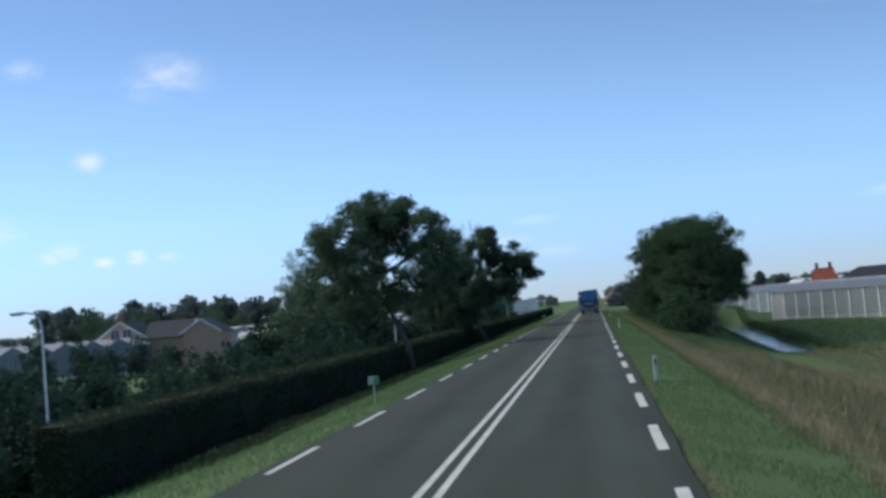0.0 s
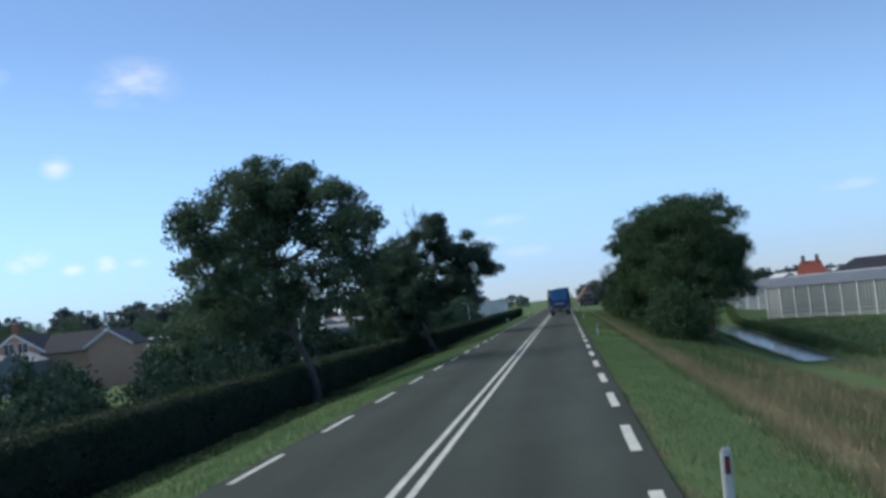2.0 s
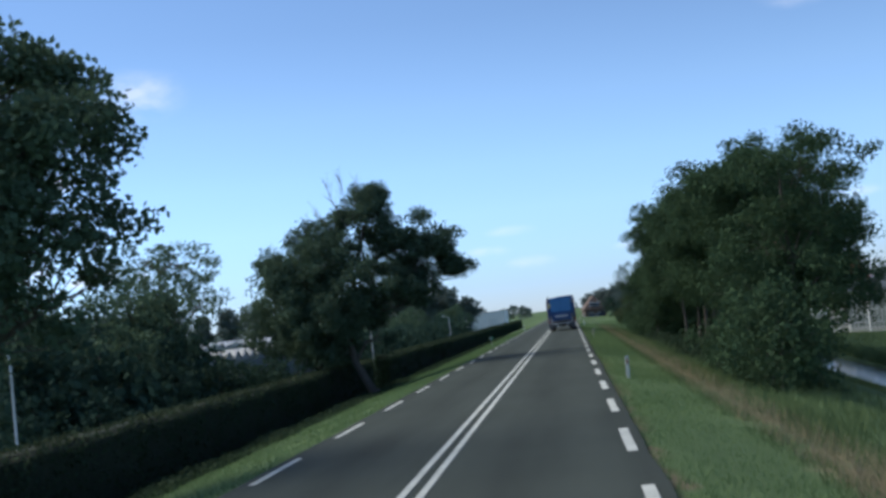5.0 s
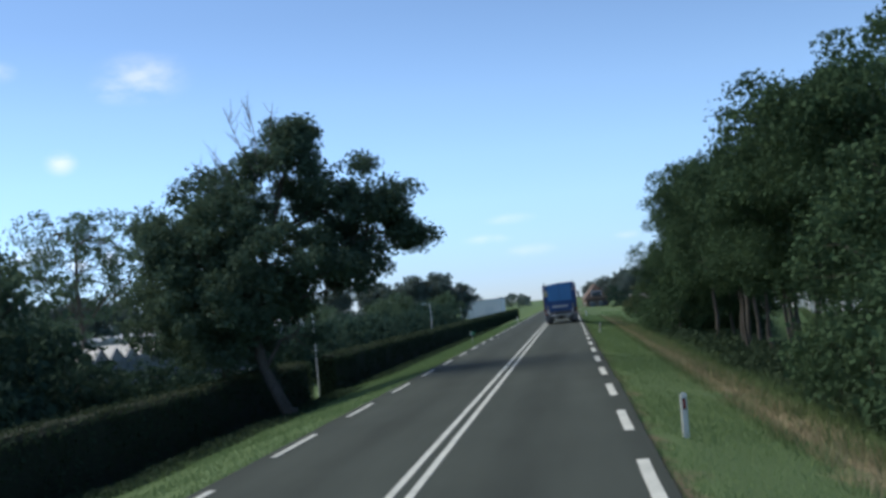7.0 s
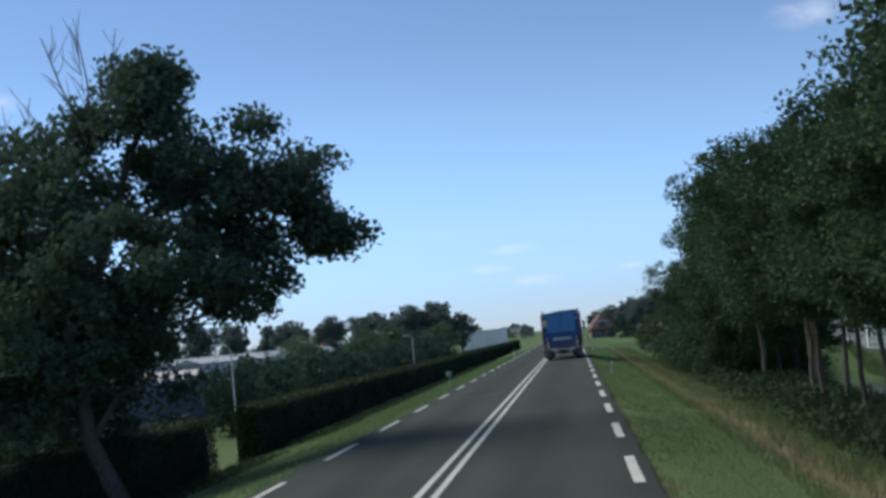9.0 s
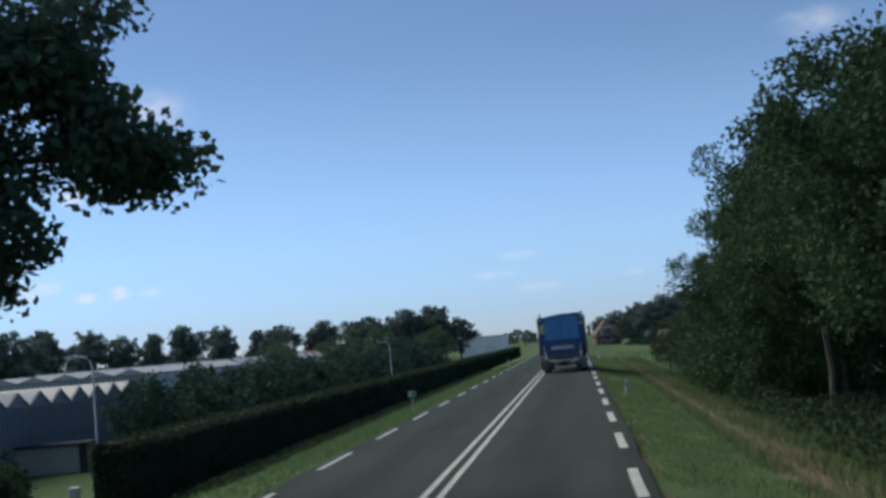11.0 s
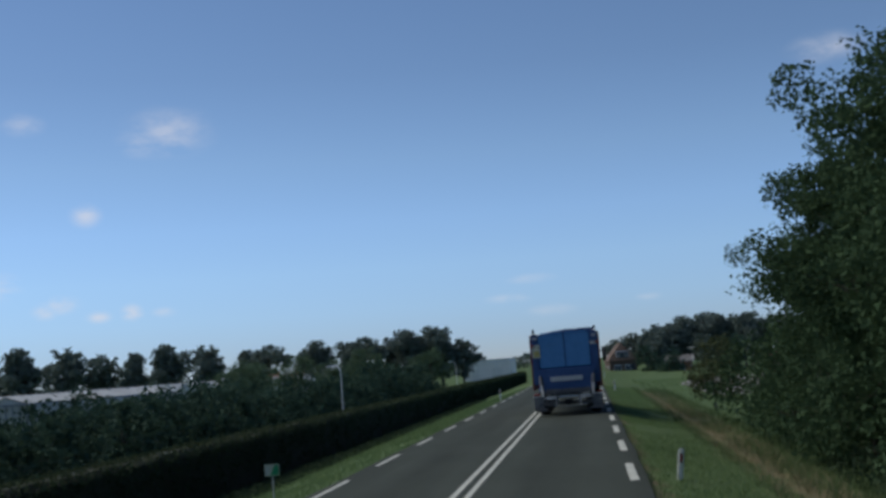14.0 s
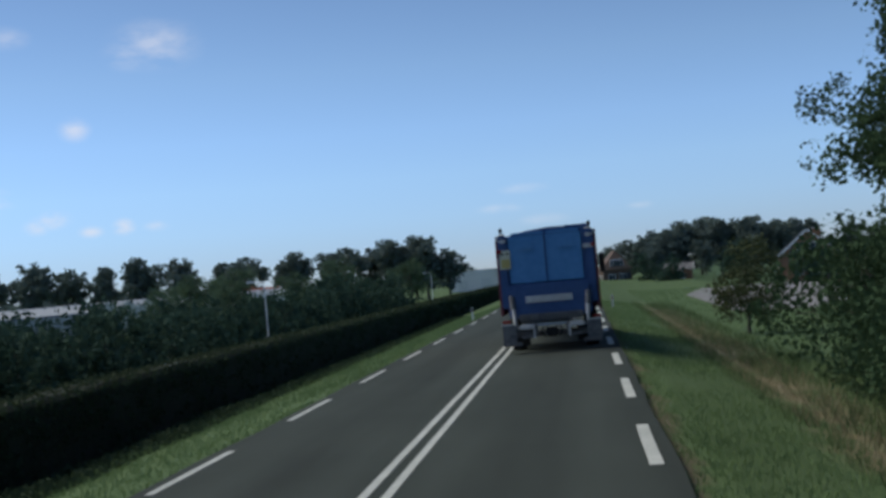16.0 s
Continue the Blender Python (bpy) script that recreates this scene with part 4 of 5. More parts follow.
# ---- hedge on the left, below the bank ----
def hedge(y0, y1, label):
    rng = np.random.default_rng(int(y0) + 500)
    ob = thing("hedge", pose(-10.05, y0, -1.72), label, "hedge")
    n = y1 - y0
    ys = np.arange(0, n + 0.01, 1.0)
    verts, faces = [], []
    ring = [(0.46, -0.1), (0.48, 0.9), (0.44, 1.8), (0.30, 1.94), (-0.30, 1.94), (-0.44, 1.8), (-0.46, -0.2)]
    for y in ys:
        for k, (x, z) in enumerate(ring):
            w = 0.07 * noise.noise((y * 0.55 + y0, k * 2.1, 1))
            verts.append((x + w, y, z + (0.06 * noise.noise((y * 0.3 + y0, 9, k)) if z > 0 else 0)))
    m = len(ring)
    for j in range(len(ys) - 1):
        for i in range(m - 1):
            faces.append((j * m + i, (j + 1) * m + i, (j + 1) * m + i + 1, j * m + i + 1))
    faces += [tuple(range(m)), tuple(reversed(range((len(ys) - 1) * m, len(ys) * m)))]
    piece("hedge_body", mesh_of("hedge_body", verts, faces, [M["hedge_core_shade"]]), ob)

    def shell(a, b, per_m, size):
        k = int((b - a) * per_m)
        y = a + (b - a) * rng.random(k)
        side = rng.random(k)
        face, top = side < 0.62, (side >= 0.62) & (side < 0.92)
        z = np.where(face, 1.93 * rng.random(k), 1.93)
        x = np.where(face, 0.47, np.where(top, 0.86 * rng.random(k) - 0.42, -0.45))
        lump = np.array([0.10 * noise.noise((q * 0.7 + y0, r * 1.1, 2)) + 0.07 * noise.noise((q * 2.6, r * 3, 7)) for q, r in zip(y, z)])
        pts = np.stack([x + np.where(face, lump, 0) + 0.05 * rng.normal(size=k), y, np.minimum(z + np.where(top, lump, 0) + 0.05 * rng.normal(size=k), 2.25)], 1)
        pts[:, 2] = np.maximum(pts[:, 2], 0.02)
        tagged(piece("hedge_leaves", quads_mesh("hedge_leaves", pts[~top], size, rng, M["leaf_hedge"]), ob), kind="stuff")
        tagged(piece("clipped_top", quads_mesh("clipped_top", pts[top], size, rng, M["leaf_hedge_top_lit"], aspect=0.5), ob), "clipped olive-brown hedge top", kind="stuff")

    near = min(n, 205 - y0)
    if near > 0:
        shell(0, near, 500, 0.105)
    if n > near:
        shell(max(near, 0), n, 160, 0.22)
    # the end faces
    k = 700
    for yy in (0.0, n):
        pts = np.stack([0.92 * rng.random(k) - 0.45, yy + 0.06 * rng.normal(size=k), 1.9 * rng.random(k)], 1)
        tagged(piece("hedge_leaves", quads_mesh("hedge_leaves", pts, 0.11, rng, M["leaf_hedge"]), ob), kind="stuff")
    return ob


hedge(24.2, 117.0, "long clipped dark green hedge below the road bank")
hedge(122.4, 330, "long clipped dark green hedge beside a driveway")


# ---- roadside furniture ----
def reflector_post(m, label):
    ob = thing("reflector_post", m, label, "marker post", "reflector posts")
    bm = box((0.10, 0.085, 0.72), (0, 0, 0.36), 0.02)
    for v in bm.verts:
        if v.co.z > 0.66 and v.co.y > 0:
            v.co.z -= 0.05
    part("post", bm, M["post_white"], ob)
    rim = part("reflector_housing", box((0.050, 0.016, 0.17), (0, -0.047, 0.55), 0.004), M["black"], ob, "dark reflector housing")
    part("reflector", box((0.034, 0.010, 0.13), (0, -0.056, 0.55), 0.003), M["red"], rim, "red reflector")
    return ob


first = reflector_post(pose(3.42, 29.9, -0.235, 0, 1.0, 4), "white plastic post with a red reflector on the verge")
for x, y, roll in ((3.63, 83.6, 1.5), (3.58, 134.0, 8.0), (3.62, 188.5, 0.5), (3.6, 241.0, 0), (-3.32, 183.9, 0)):
    copy_thing(first, pose(x, y, float(ground_z(x, y)) - (0.16 if roll > 5 else 0.05), 0, roll, 3))


def distance_sign(m):
    ob = thing("distance_sign", m, "small pale and green distance sign on a short post", "road sign", "distance signs")
    part("post", rod((0, 0.02, 0), (0, 0.02, 0.64), 0.014, sides=10), M["steel"], ob, "thin grey steel post")
    plate = part("plate", box((0.275, 0.014, 0.215), (0, 0, 0.60), 0.005), M["sign_pale"], ob, "pale weathered plate")
    bm = bmesh.new()
    f = bm.faces.new([bm.verts.new((x, -0.008, 0.60 + z)) for x, z in ((-0.035, -0.095), (0.125, -0.095), (0.125, 0.095), (0.055, 0.095))])
    r = bmesh.ops.extrude_face_region(bm, geom=[f])
    bmesh.ops.translate(bm, vec=(0, -0.005, 0), verts=[v for v in r["geom"] if isinstance(v, bmesh.types.BMVert)])
    bmesh.ops.recalc_face_normals(bm, faces=bm.faces)
    part("green_field", bm, M["sign_green"], plate, "green panel")
    for x, w, z in ((-0.07, 0.07, 0.645), (-0.085, 0.05, 0.60), (-0.09, 0.04, 0.555)):
        part("text_bar", box((w, 0.004, 0.02), (x, -0.0095, z)), M["steel"], plate, "grey bar of unreadable writing")
    return ob


s = distance_sign(pose(-3.75, 29.35, -0.18, 0, 0, 6))
copy_thing(s, pose(-3.77, 134.1, -0.19, 0, 0, 4))


def street_lamp(m):
    ob = thing("street_lamp", m, "slim grey steel street lamp with a curved arm", "street lamp", "street lamps")
    part("pole", rod((0, 0, 0), (0, 0, 4.2), 0.036, 0.026, 14), M["lamp_grey"], ob, smooth=False)
    part("base_sleeve", rod((0, 0, 0), (0, 0, 0.9), 0.046, 0.046, 14), M["lamp_grey"], ob)
    part("base_door", box((0.045, 0.012, 0.30), (0, -0.045, 0.62), 0.004), M["steel"], ob)
    pts = [(0, 0, 4.15), (-0.01, 0, 4.38), (-0.06, 0, 4.55), (-0.16, 0, 4.66), (-0.30, 0, 4.70), (-0.44, 0, 4.71)]
    v, f = tube(pts, [0.027, 0.026, 0.025, 0.024, 0.023, 0.022], 10)
    piece("arm", mesh_of("arm", v, f, [M["lamp_grey"]]), ob)
    bm = box((0.40, 0.13, 0.07), (-0.58, 0, 4.71), 0.025)
    for q in bm.verts:
        if q.co.x < -0.66:
            q.co.y *= 0.65
            q.co.z = 4.71 + (q.co.z - 4.71) * 0.7
    head = part("lamp_head", bm, M["lamp_grey"], ob)
    part("diffuser", box((0.28, 0.09, 0.03), (-0.60, 0, 4.67), 0.012), M["white_frame"], head, "white diffuser")
    return ob


lamp = street_lamp(pose(-10.75, 25.55, -1.9))
for y in (74.1, 123.4, 173.4, 227.0, 277.0):
    copy_thing(lamp, pose(-10.75, y, -2.12 + 0.04 * math.sin(y)))


# ---- glasshouses ----
def glasshouse(name, m, bays, bay, depth, eave, rise, label, roof_mat, wall_mat, post=0.09, frame=None, bars=2):
    """Gabled glass bays side by side along x, ridges along y; each pane, post, gutter and roof slope a part."""
    ob = thing(name, m, label, "greenhouse")
    wide = bays * bay
    frame = frame or M["white_frame"]
    pane = mesh_of("pane", *joined([slab(0.0, bay / 2 - 0.06, 0.02, 0.25, eave - 0.08)]), [wall_mat])
    low = mesh_of("kerb", *joined([slab(0.0, bay, 0.12, -0.3, 0.25)]), [M["plaster"]])
    upright = mesh_of("upright", *joined([slab(-post / 2, post / 2, post, 0.0, eave)]), [frame])
    mullion = mesh_of("mullion", *joined([slab(-0.03, 0.03, 0.06, 0.25, eave)]), [frame])
    g = [(0, 0, eave), (bay, 0, eave), (bay / 2, 0, eave + rise)]
    gable = mesh_of("gable", [*g, *[(x, 0.03, z) for x, _, z in g]], [(0, 1, 2), (5, 4, 3), (0, 2, 5, 3), (2, 1, 4, 5), (1, 0, 3, 4)], [wall_mat])
    t = 0.03
    slope = mesh_of("roof_slope", [(0, 0, eave), (bay / 2, 0, eave + rise), (bay / 2, depth, eave + rise), (0, depth, eave), (0, 0, eave + t), (bay / 2, 0, eave + rise + t), (bay / 2, depth, eave + rise + t), (0, depth, eave + t)],
                    [(3, 2, 1, 0), (4, 5, 6, 7), (0, 1, 5, 4), (1, 2, 6, 5), (2, 3, 7, 6), (3, 0, 4, 7)], [roof_mat])
    slope2 = mesh_of("roof_slope", [(bay - v.co.x, v.co.y, v.co.z) for v in slope.vertices], [tuple(reversed(p.vertices)) for p in slope.polygons], [roof_mat])
    barge = mesh_of("gable_bar", *joined([tube([(0, 0, eave), (bay / 2, 0, eave + rise), (bay, 0, eave)], [0.045, 0.045, 0.045], 5)]), [frame])
    for k in range(bays):
        x = k * bay
        for q in (0.03, bay / 2 + 0.03):
            piece("pane", pane, ob, pose(x + q, 0, 0))
            piece("upright", upright, ob, pose(x + q - 0.03, -0.02, 0))
            for e in range(1, bars + 1):
                piece("mullion", mullion, ob, pose(x + q - 0.03 + e * bay / 2 / (bars + 1), -0.02, 0))
        piece("kerb", low, ob, pose(x, 0, 0))
        piece("gable", gable, ob, pose(x, 0.01, 0))
        piece("gable_bar", barge, ob, pose(x, -0.03, 0))
        piece("roof_slope", slope, ob, pose(x, 0.05, 0))
        piece("roof_slope", slope2, ob, pose(x, 0.05, 0))
    piece("upright", upright, ob, pose(wide, -0.02, 0))
    # the side walls
    for x in (0, wide):
        n = int(depth / 2)
        for j in range(n):
            side = mesh_of("pane", *joined([slab(0, depth / n - 0.06, 0.02, 0.25, eave - 0.08)]), [wall_mat]) if j == 0 and x == 0 else side
            piece("pane", side, ob, pose(x, j * depth / n + 0.03, 0, 0, 0, 90))
            piece("upright", upright, ob, pose(x, j * depth / n, 0, 0, 0, 90))
        piece("kerb", mesh_of("kerb", *joined([slab(0, depth, 0.12, -0.3, 0.25)]), [M["plaster"]]), ob, pose(x, 0, 0, 0, 0, 90))
        piece("gutter", mesh_of("gutter", *joined([slab(0, depth, 0.14, eave - 0.08, eave)]), [frame]), ob, pose(x, 0, 0, 0, 0, 90))
    piece("gutter", mesh_of("gutter", *joined([slab(0, wide, 0.14, eave - 0.10, eave - 0.02)]), [frame]), ob, pose(0, -0.05, 0))
    piece("back_wall", mesh_of("back_wall", *joined([slab(0, wide, 0.03, -0.3, eave)]), [wall_mat]), ob, pose(0, depth, 0))
    return ob


def slab(x0, x1, thick, z0, z1):
    y0, y1 = -thick / 2, thick / 2
    v = [(x0, y0, z0), (x1, y0, z0), (x1, y1, z0), (x0, y1, z0), (x0, y0, z1), (x1, y0, z1), (x1, y1, z1), (x0, y1, z1)]
    return v, [(3, 2, 1, 0), (4, 5, 6, 7), (0, 1, 5, 4), (1, 2, 6, 5), (2, 3, 7, 6), (3, 0, 4, 7)]


# beside the ditch; behind the driveway; the white ones far off
def field_greenhouse(m, posts, step, spans, span, eave, rise, label):
    """A long glass wall along x with a white post at each step; glass roofs whose ridges run along x behind it."""
    ob = thing("greenhouse", m, label, "greenhouse")
    wide, deep = posts * step, spans * span
    post = mesh_of("upright", *joined([slab(-0.07, 0.07, 0.14, 0.0, eave)]), [M["white_frame"]])
    bracket = mesh_of("bracket", *joined([slab(-0.09, 0.09, 0.20, eave - 0.12, eave + 0.04)]), [M["old_frame"]])
    bar = mesh_of("mullion", *joined([slab(-0.03, 0.03, 0.05, 0.3, eave)]), [M["steel"]])
    pane = mesh_of("pane", *joined([slab(0.05, step - 0.05, 0.02, 0.3, eave - 0.04)]), [M["greenhouse_glass"]])
    chalked = mesh_of("pane", *joined([slab(0.05, step - 0.05, 0.02, 0.3, eave - 0.04)]), [M["chalked_glass"]])
    kerb = mesh_of("kerb", *joined([slab(0.0, step, 0.10, -0.4, 0.3)]), [M["chalked_glass"]])
    rail = mesh_of("rail", *joined([slab(0.0, step, 0.05, 0.72, 0.78)]), [M["steel"]])
    sill = mesh_of("sill", *joined([slab(0.0, step, 0.13, 0.26, 0.33)]), [M["steel"]])
    for k in range(posts + 1):
        piece("upright", post, ob, pose(k * step, -0.05, 0))
        piece("bracket", bracket, ob, pose(k * step, -0.06, 0))
        if k == posts:
            break
        piece("pane", pane if k else chalked, ob, pose(k * step, 0, 0))
        piece("kerb", kerb, ob, pose(k * step, 0, 0))
        piece("rail", rail, ob, pose(k * step, -0.03, 0))
        piece("sill", sill, ob, pose(k * step, 0, 0))
        for e in range(1, 5 if k else 1):
            piece("mullion", bar, ob, pose(k * step + e * step / 5, -0.02, 0))
    slope = [(0, 0, eave), (wide, 0, eave), (wide, span / 2, eave + rise), (0, span / 2, eave + rise)]
    slope += [(x, y, z + 0.03) for x, y, z in slope]
    six = [(3, 2, 1, 0), (4, 5, 6, 7), (0, 1, 5, 4), (1, 2, 6, 5), (2, 3, 7, 6), (3, 0, 4, 7)]
    up = mesh_of("roof_slope", slope, six, [M["glass_roof"]])
    down = mesh_of("roof_slope", [(x, span - y, z) for x, y, z in slope], [tuple(reversed(f)) for f in six], [M["glass_roof"]])
    tri = [(0, 0, eave), (0, span, eave), (0, span / 2, eave + rise)]
    gable = mesh_of("gable", [*tri, *[(0.03, y, z) for _, y, z in tri]], [(2, 1, 0), (3, 4, 5), (0, 1, 4, 3), (1, 2, 5, 4), (2, 0, 3, 5)], [M["greenhouse_glass"]])
    gutter = mesh_of("gutter", *joined([slab(0, wide, 0.16, eave - 0.03, eave + 0.07)]), [M["old_frame"]])
    ridge = mesh_of("ridge_bar", *joined([slab(0, wide, 0.07, eave + rise, eave + rise + 0.07)]), [M["steel"]])
    side = mesh_of("pane", *joined([slab(0.05, span / 2 - 0.05, 0.02, 0.0, eave - 0.04)]), [M["greenhouse_glass"]])
    for j in range(spans):
        piece("roof_slope", up, ob, pose(0, j * span, 0))
        piece("roof_slope", down, ob, pose(0, j * span, 0))
        piece("gutter", gutter, ob, pose(0, j * span - 0.04, 0))
        piece("ridge_bar", ridge, ob, pose(0, (j + 0.5) * span, 0))
        for x in (0, wide):
            piece("gable", gable, ob, pose(x - 0.015, j * span, 0))
            for h in (0, 0.5):
                piece("pane", side, ob, pose(x, (j + h) * span, 0, 0, 0, 90))
                piece("upright", post, ob, pose(x, (j + h + 0.5) * span, 0, 0, 0, 90))
    glazing = mesh_of("glazing_bar", *joined([tube([(0, 0, eave + 0.04), (0, span / 2, eave + rise + 0.04)], [0.022, 0.022], 4)]), [M["steel"]])
    for k in range(1, posts * 4):
        piece("glazing_bar", glazing, ob, pose(k * step / 4, 0, 0))
    piece("back_wall", mesh_of("back_wall", *joined([slab(0, wide, 0.03, -0.3, eave)]), [M["greenhouse_glass"]]), ob, pose(0, deep, 0))
    return ob


# beyond the ditch; behind the driveway; the white ones far off
field_greenhouse(pose(24.71, 154.8, -2.62, 0, 0, -66.8), 14, 2.73, 5, 6.4, 3.38, 0.95, "large glass greenhouse with white posts beyond the ditch")
field_greenhouse(pose(21.6, 197.0, -2.35, 0, 0, -66.8), 10, 2.73, 3, 6.4, 3.2, 0.9, "glass greenhouse wing with white posts behind a larger greenhouse")
glasshouse("greenhouse", pose(53.0, 300.0, -2.5), 5, 3.0, 20, 4.2, 0.8, "whitewashed greenhouse behind a red-roofed house", M["whitewash"], M["whitewash"])
glasshouse("greenhouse", pose(-23.0, 118.4, -2.2, 0, 0, 90), 18, 2.2, 12, 3.05, 0.65, "old glass greenhouse with a saw-tooth gable front", M["whitewash"], M["glass_dark"], frame=M["old_frame"])
glasshouse("greenhouse", pose(-64.4, 174.0, -2.2), 15, 2.4, 24, 4.0, 0.4, "whitewashed greenhouse block behind the saw-tooth greenhouse", M["whitewash"], M["whitewash"], frame=M["old_frame"])
glasshouse("greenhouse", pose(-104.0, 292.0, -2.2), 17, 3.2, 40, 4.0, 0.9, "long whitewashed greenhouse in the distance", M["whitewash"], M["whitewash"])
glasshouse("greenhouse", pose(-88.2, 127.0, -2.2), 12, 3.2, 6, 3.2, 0.9, "low whitewashed greenhouse behind the gardens", M["whitewash"], M["glass_dark"], frame=M["old_frame"])


# ---- houses ----
def house(name, m, wide, deep, eave, ridge, wall, roof, label, chimneys=((0.3, 0.5),), windows=2, category="house", hip=0.0, door=True):
    """Gable front along x at y = 0, the ridge along y."""
    ob = thing(name, m, label, category)
    h = wide / 2
    v = [(-h, 0, -0.3), (h, 0, -0.3), (h, 0, eave), (0, 0, eave if hip else ridge), (-h, 0, eave)]
    v += [(x, deep, z) for x, _, z in v]
    piece("wall", mesh_of("wall", v, [(0, 1, 2, 3, 4), (9, 8, 7, 6, 5), (1, 0, 5, 6), (2, 1, 6, 7), (0, 4, 9, 5)], [wall]), ob)
    pitch = (ridge - eave) / h
    for s in (-1, 1):
        o = 0.3
        a, b = (s * (h + o), eave - o * pitch), (0, ridge)
        vv = [(a[0], -o, a[1] + 0.02), (b[0], hip - o, b[1] + 0.02), (b[0], deep + o - hip, b[1] + 0.02), (a[0], deep + o, a[1] + 0.02)]
        vv += [(x, y, z + 0.14) for x, y, z in vv]
        r = piece("roof", mesh_of("roof", vv, [(3, 2, 1, 0), (4, 5, 6, 7), (0, 1, 5, 4), (1, 2, 6, 5), (2, 3, 7, 6), (3, 0, 4, 7)], [roof]), ob)
        n = max(4, int(((ridge - eave) ** 2 + h * h) ** 0.5 / 0.34))
        for j in range(n):
            k = (j + 0.5) / n
            x, z = a[0] + (b[0] - a[0]) * k, a[1] + (b[1] - a[1]) * k + 0.17
            piece("roof_course", mesh_of("roof_course", *joined([slab(-o + hip * k, deep + o - hip * k, 0.05, -0.02, 0.03)]), [roof]), r, pose(x, 0, z, 0, 0, 90))
        if hip:
            y0, y1 = (-o, hip - o) if s < 0 else (deep + o, deep + o - hip)
            w = h + o
            tv = [(-w, y0, a[1]), (w, y0, a[1]), (0, y1, ridge), (-w, y0, a[1] + 0.14), (w, y0, a[1] + 0.14), (0, y1, ridge + 0.14)]
            piece("roof_hip", mesh_of("roof_hip", tv, [(0, 1, 2), (5, 4, 3), (0, 3, 4, 1), (1, 4, 5, 2), (2, 5, 3, 0)], [roof]), ob)
            continue
        part("verge_board", box((((h + o) ** 2 + (ridge - eave + o * pitch) ** 2) ** 0.5, 0.05, 0.2), ((a[0] + b[0]) / 2, -o - 0.03, (a[1] + b[1]) / 2 + 0.08), 0.0, turn=(0, -s * -math.degrees(math.atan(pitch)), 0)), M["white_frame"], ob, "white verge board")
    for x, y in chimneys:
        z = ridge - abs(x) * pitch
        c = part("chimney", box((0.7, 0.7, 1.7), (x, y * deep, z + 0.35), 0.03), M["brick"], ob, "brick chimney")
        part("chimney_cap", box((0.84, 0.84, 0.1), (x, y * deep, z + 1.25), 0.02), M["plaster"], c)
    for lvl in range(2 if ridge > 5 else 1):
        for j in range(windows):
            x = (j + 0.5) / windows * wide * (0.8 if lvl == 0 else 0.45) - wide * (0.4 if lvl == 0 else 0.225)
            z = 1.35 if lvl == 0 else eave + 0.75
            w = part("window", box((1.15, 0.08, 1.25), (x, -0.03, z), 0.01), M["white_frame"], ob, "white window frame")
            for s in (-1, 1):
                part("pane", box((0.48, 0.02, 1.08), (x + s * 0.27, -0.08, z)), M["window"], w)
    for s in (-1, 1):
        for j in range(int(deep / 3)):
            w = part("window", box((0.08, 1.1, 1.1), (s * (h + 0.03), 1.6 + 3 * j, 1.4), 0.01), M["white_frame"], ob, "white window frame")
            part("pane", box((0.02, 0.95, 0.95), (s * (h + 0.08), 1.6 + 3 * j, 1.4)), M["window"], w)
    if door:
        part("door", box((0.95, 0.08, 2.05), (wide * 0.36, -0.03, 1.02), 0.01), M["tile_dark"], ob, "dark front door")
    return ob


house("brick_house", pose(-43.5, 132.0, -2.2, 0, 0, 8), 4.3, 8, 4.1, 5.5, M["brick_orange"], M["tile_dark"], "orange-brick gabled house with white verge boards", (), 0, door=False)
house("brick_house", pose(-53.4, 132.4, -2.2, 0, 0, 6), 6.3, 9, 3.8, 5.9, M["brick_orange"], M["tile_dark"], "wide yellow-brick gabled house with a chimney", ((0.0, 0.04),), 2)
house("barn", pose(-45.7, 136.0, -2.2, 0, 0, 94), 6.6, 5.0, 3.8, 5.6, M["brick_yellow"], M["tile_dark"], "low brick wing with a dark tiled roof", (), 0, "barn", door=False)
house("red_roof_house", pose(-55.0, 344.0, -2.2, 0, 0, 80), 8.5, 11, 2.6, 5.2, M["plaster"], M["tile_red"], "pale house with an orange-red tiled roof")
house("brick_house", pose(53.6, 256.6, -2.0, 0, 0, 80), 6.0, 5.8, 3.1, 6.2, M["brick"], M["tile_red"], "red-brick house with a red hipped roof and two chimneys", ((0.0, 0.27), (0.0, 0.73)), hip=1.3)
house("barn", pose(62.0, 194.0, -2.2, 0, 0, 78), 15.0, 22, 3.0, 5.6, M["shed"], M["tile_dark"], "large barn with a low dark grey hipped roof", (), 3, "barn", hip=5.0)
house("brick_house", pose(27.5, 262.0, -1.7, 0, 0, -8), 6.4, 9, 2.9, 5.6, M["brick"], M["tile_dark"], "red-brick house behind trees on the lawn", ((1.2, 0.4),))
house("bungalow", pose(17.0, 290.0, -1.7, 0, 0, 86), 5.0, 3.6, 2.1, 2.9, M["brick"], M["paving"], "low brick bungalow with a pale roof beside the wood", (), 2)
house("brick_house", pose(7.9, 322.0, -1.7, 0, 0, 6), 4.6, 7.0, 3.0, 5.7, M["tile_brown"], M["tile_brown"], "brown-brick house with a brown hipped roof before the wood", (), hip=1.6)


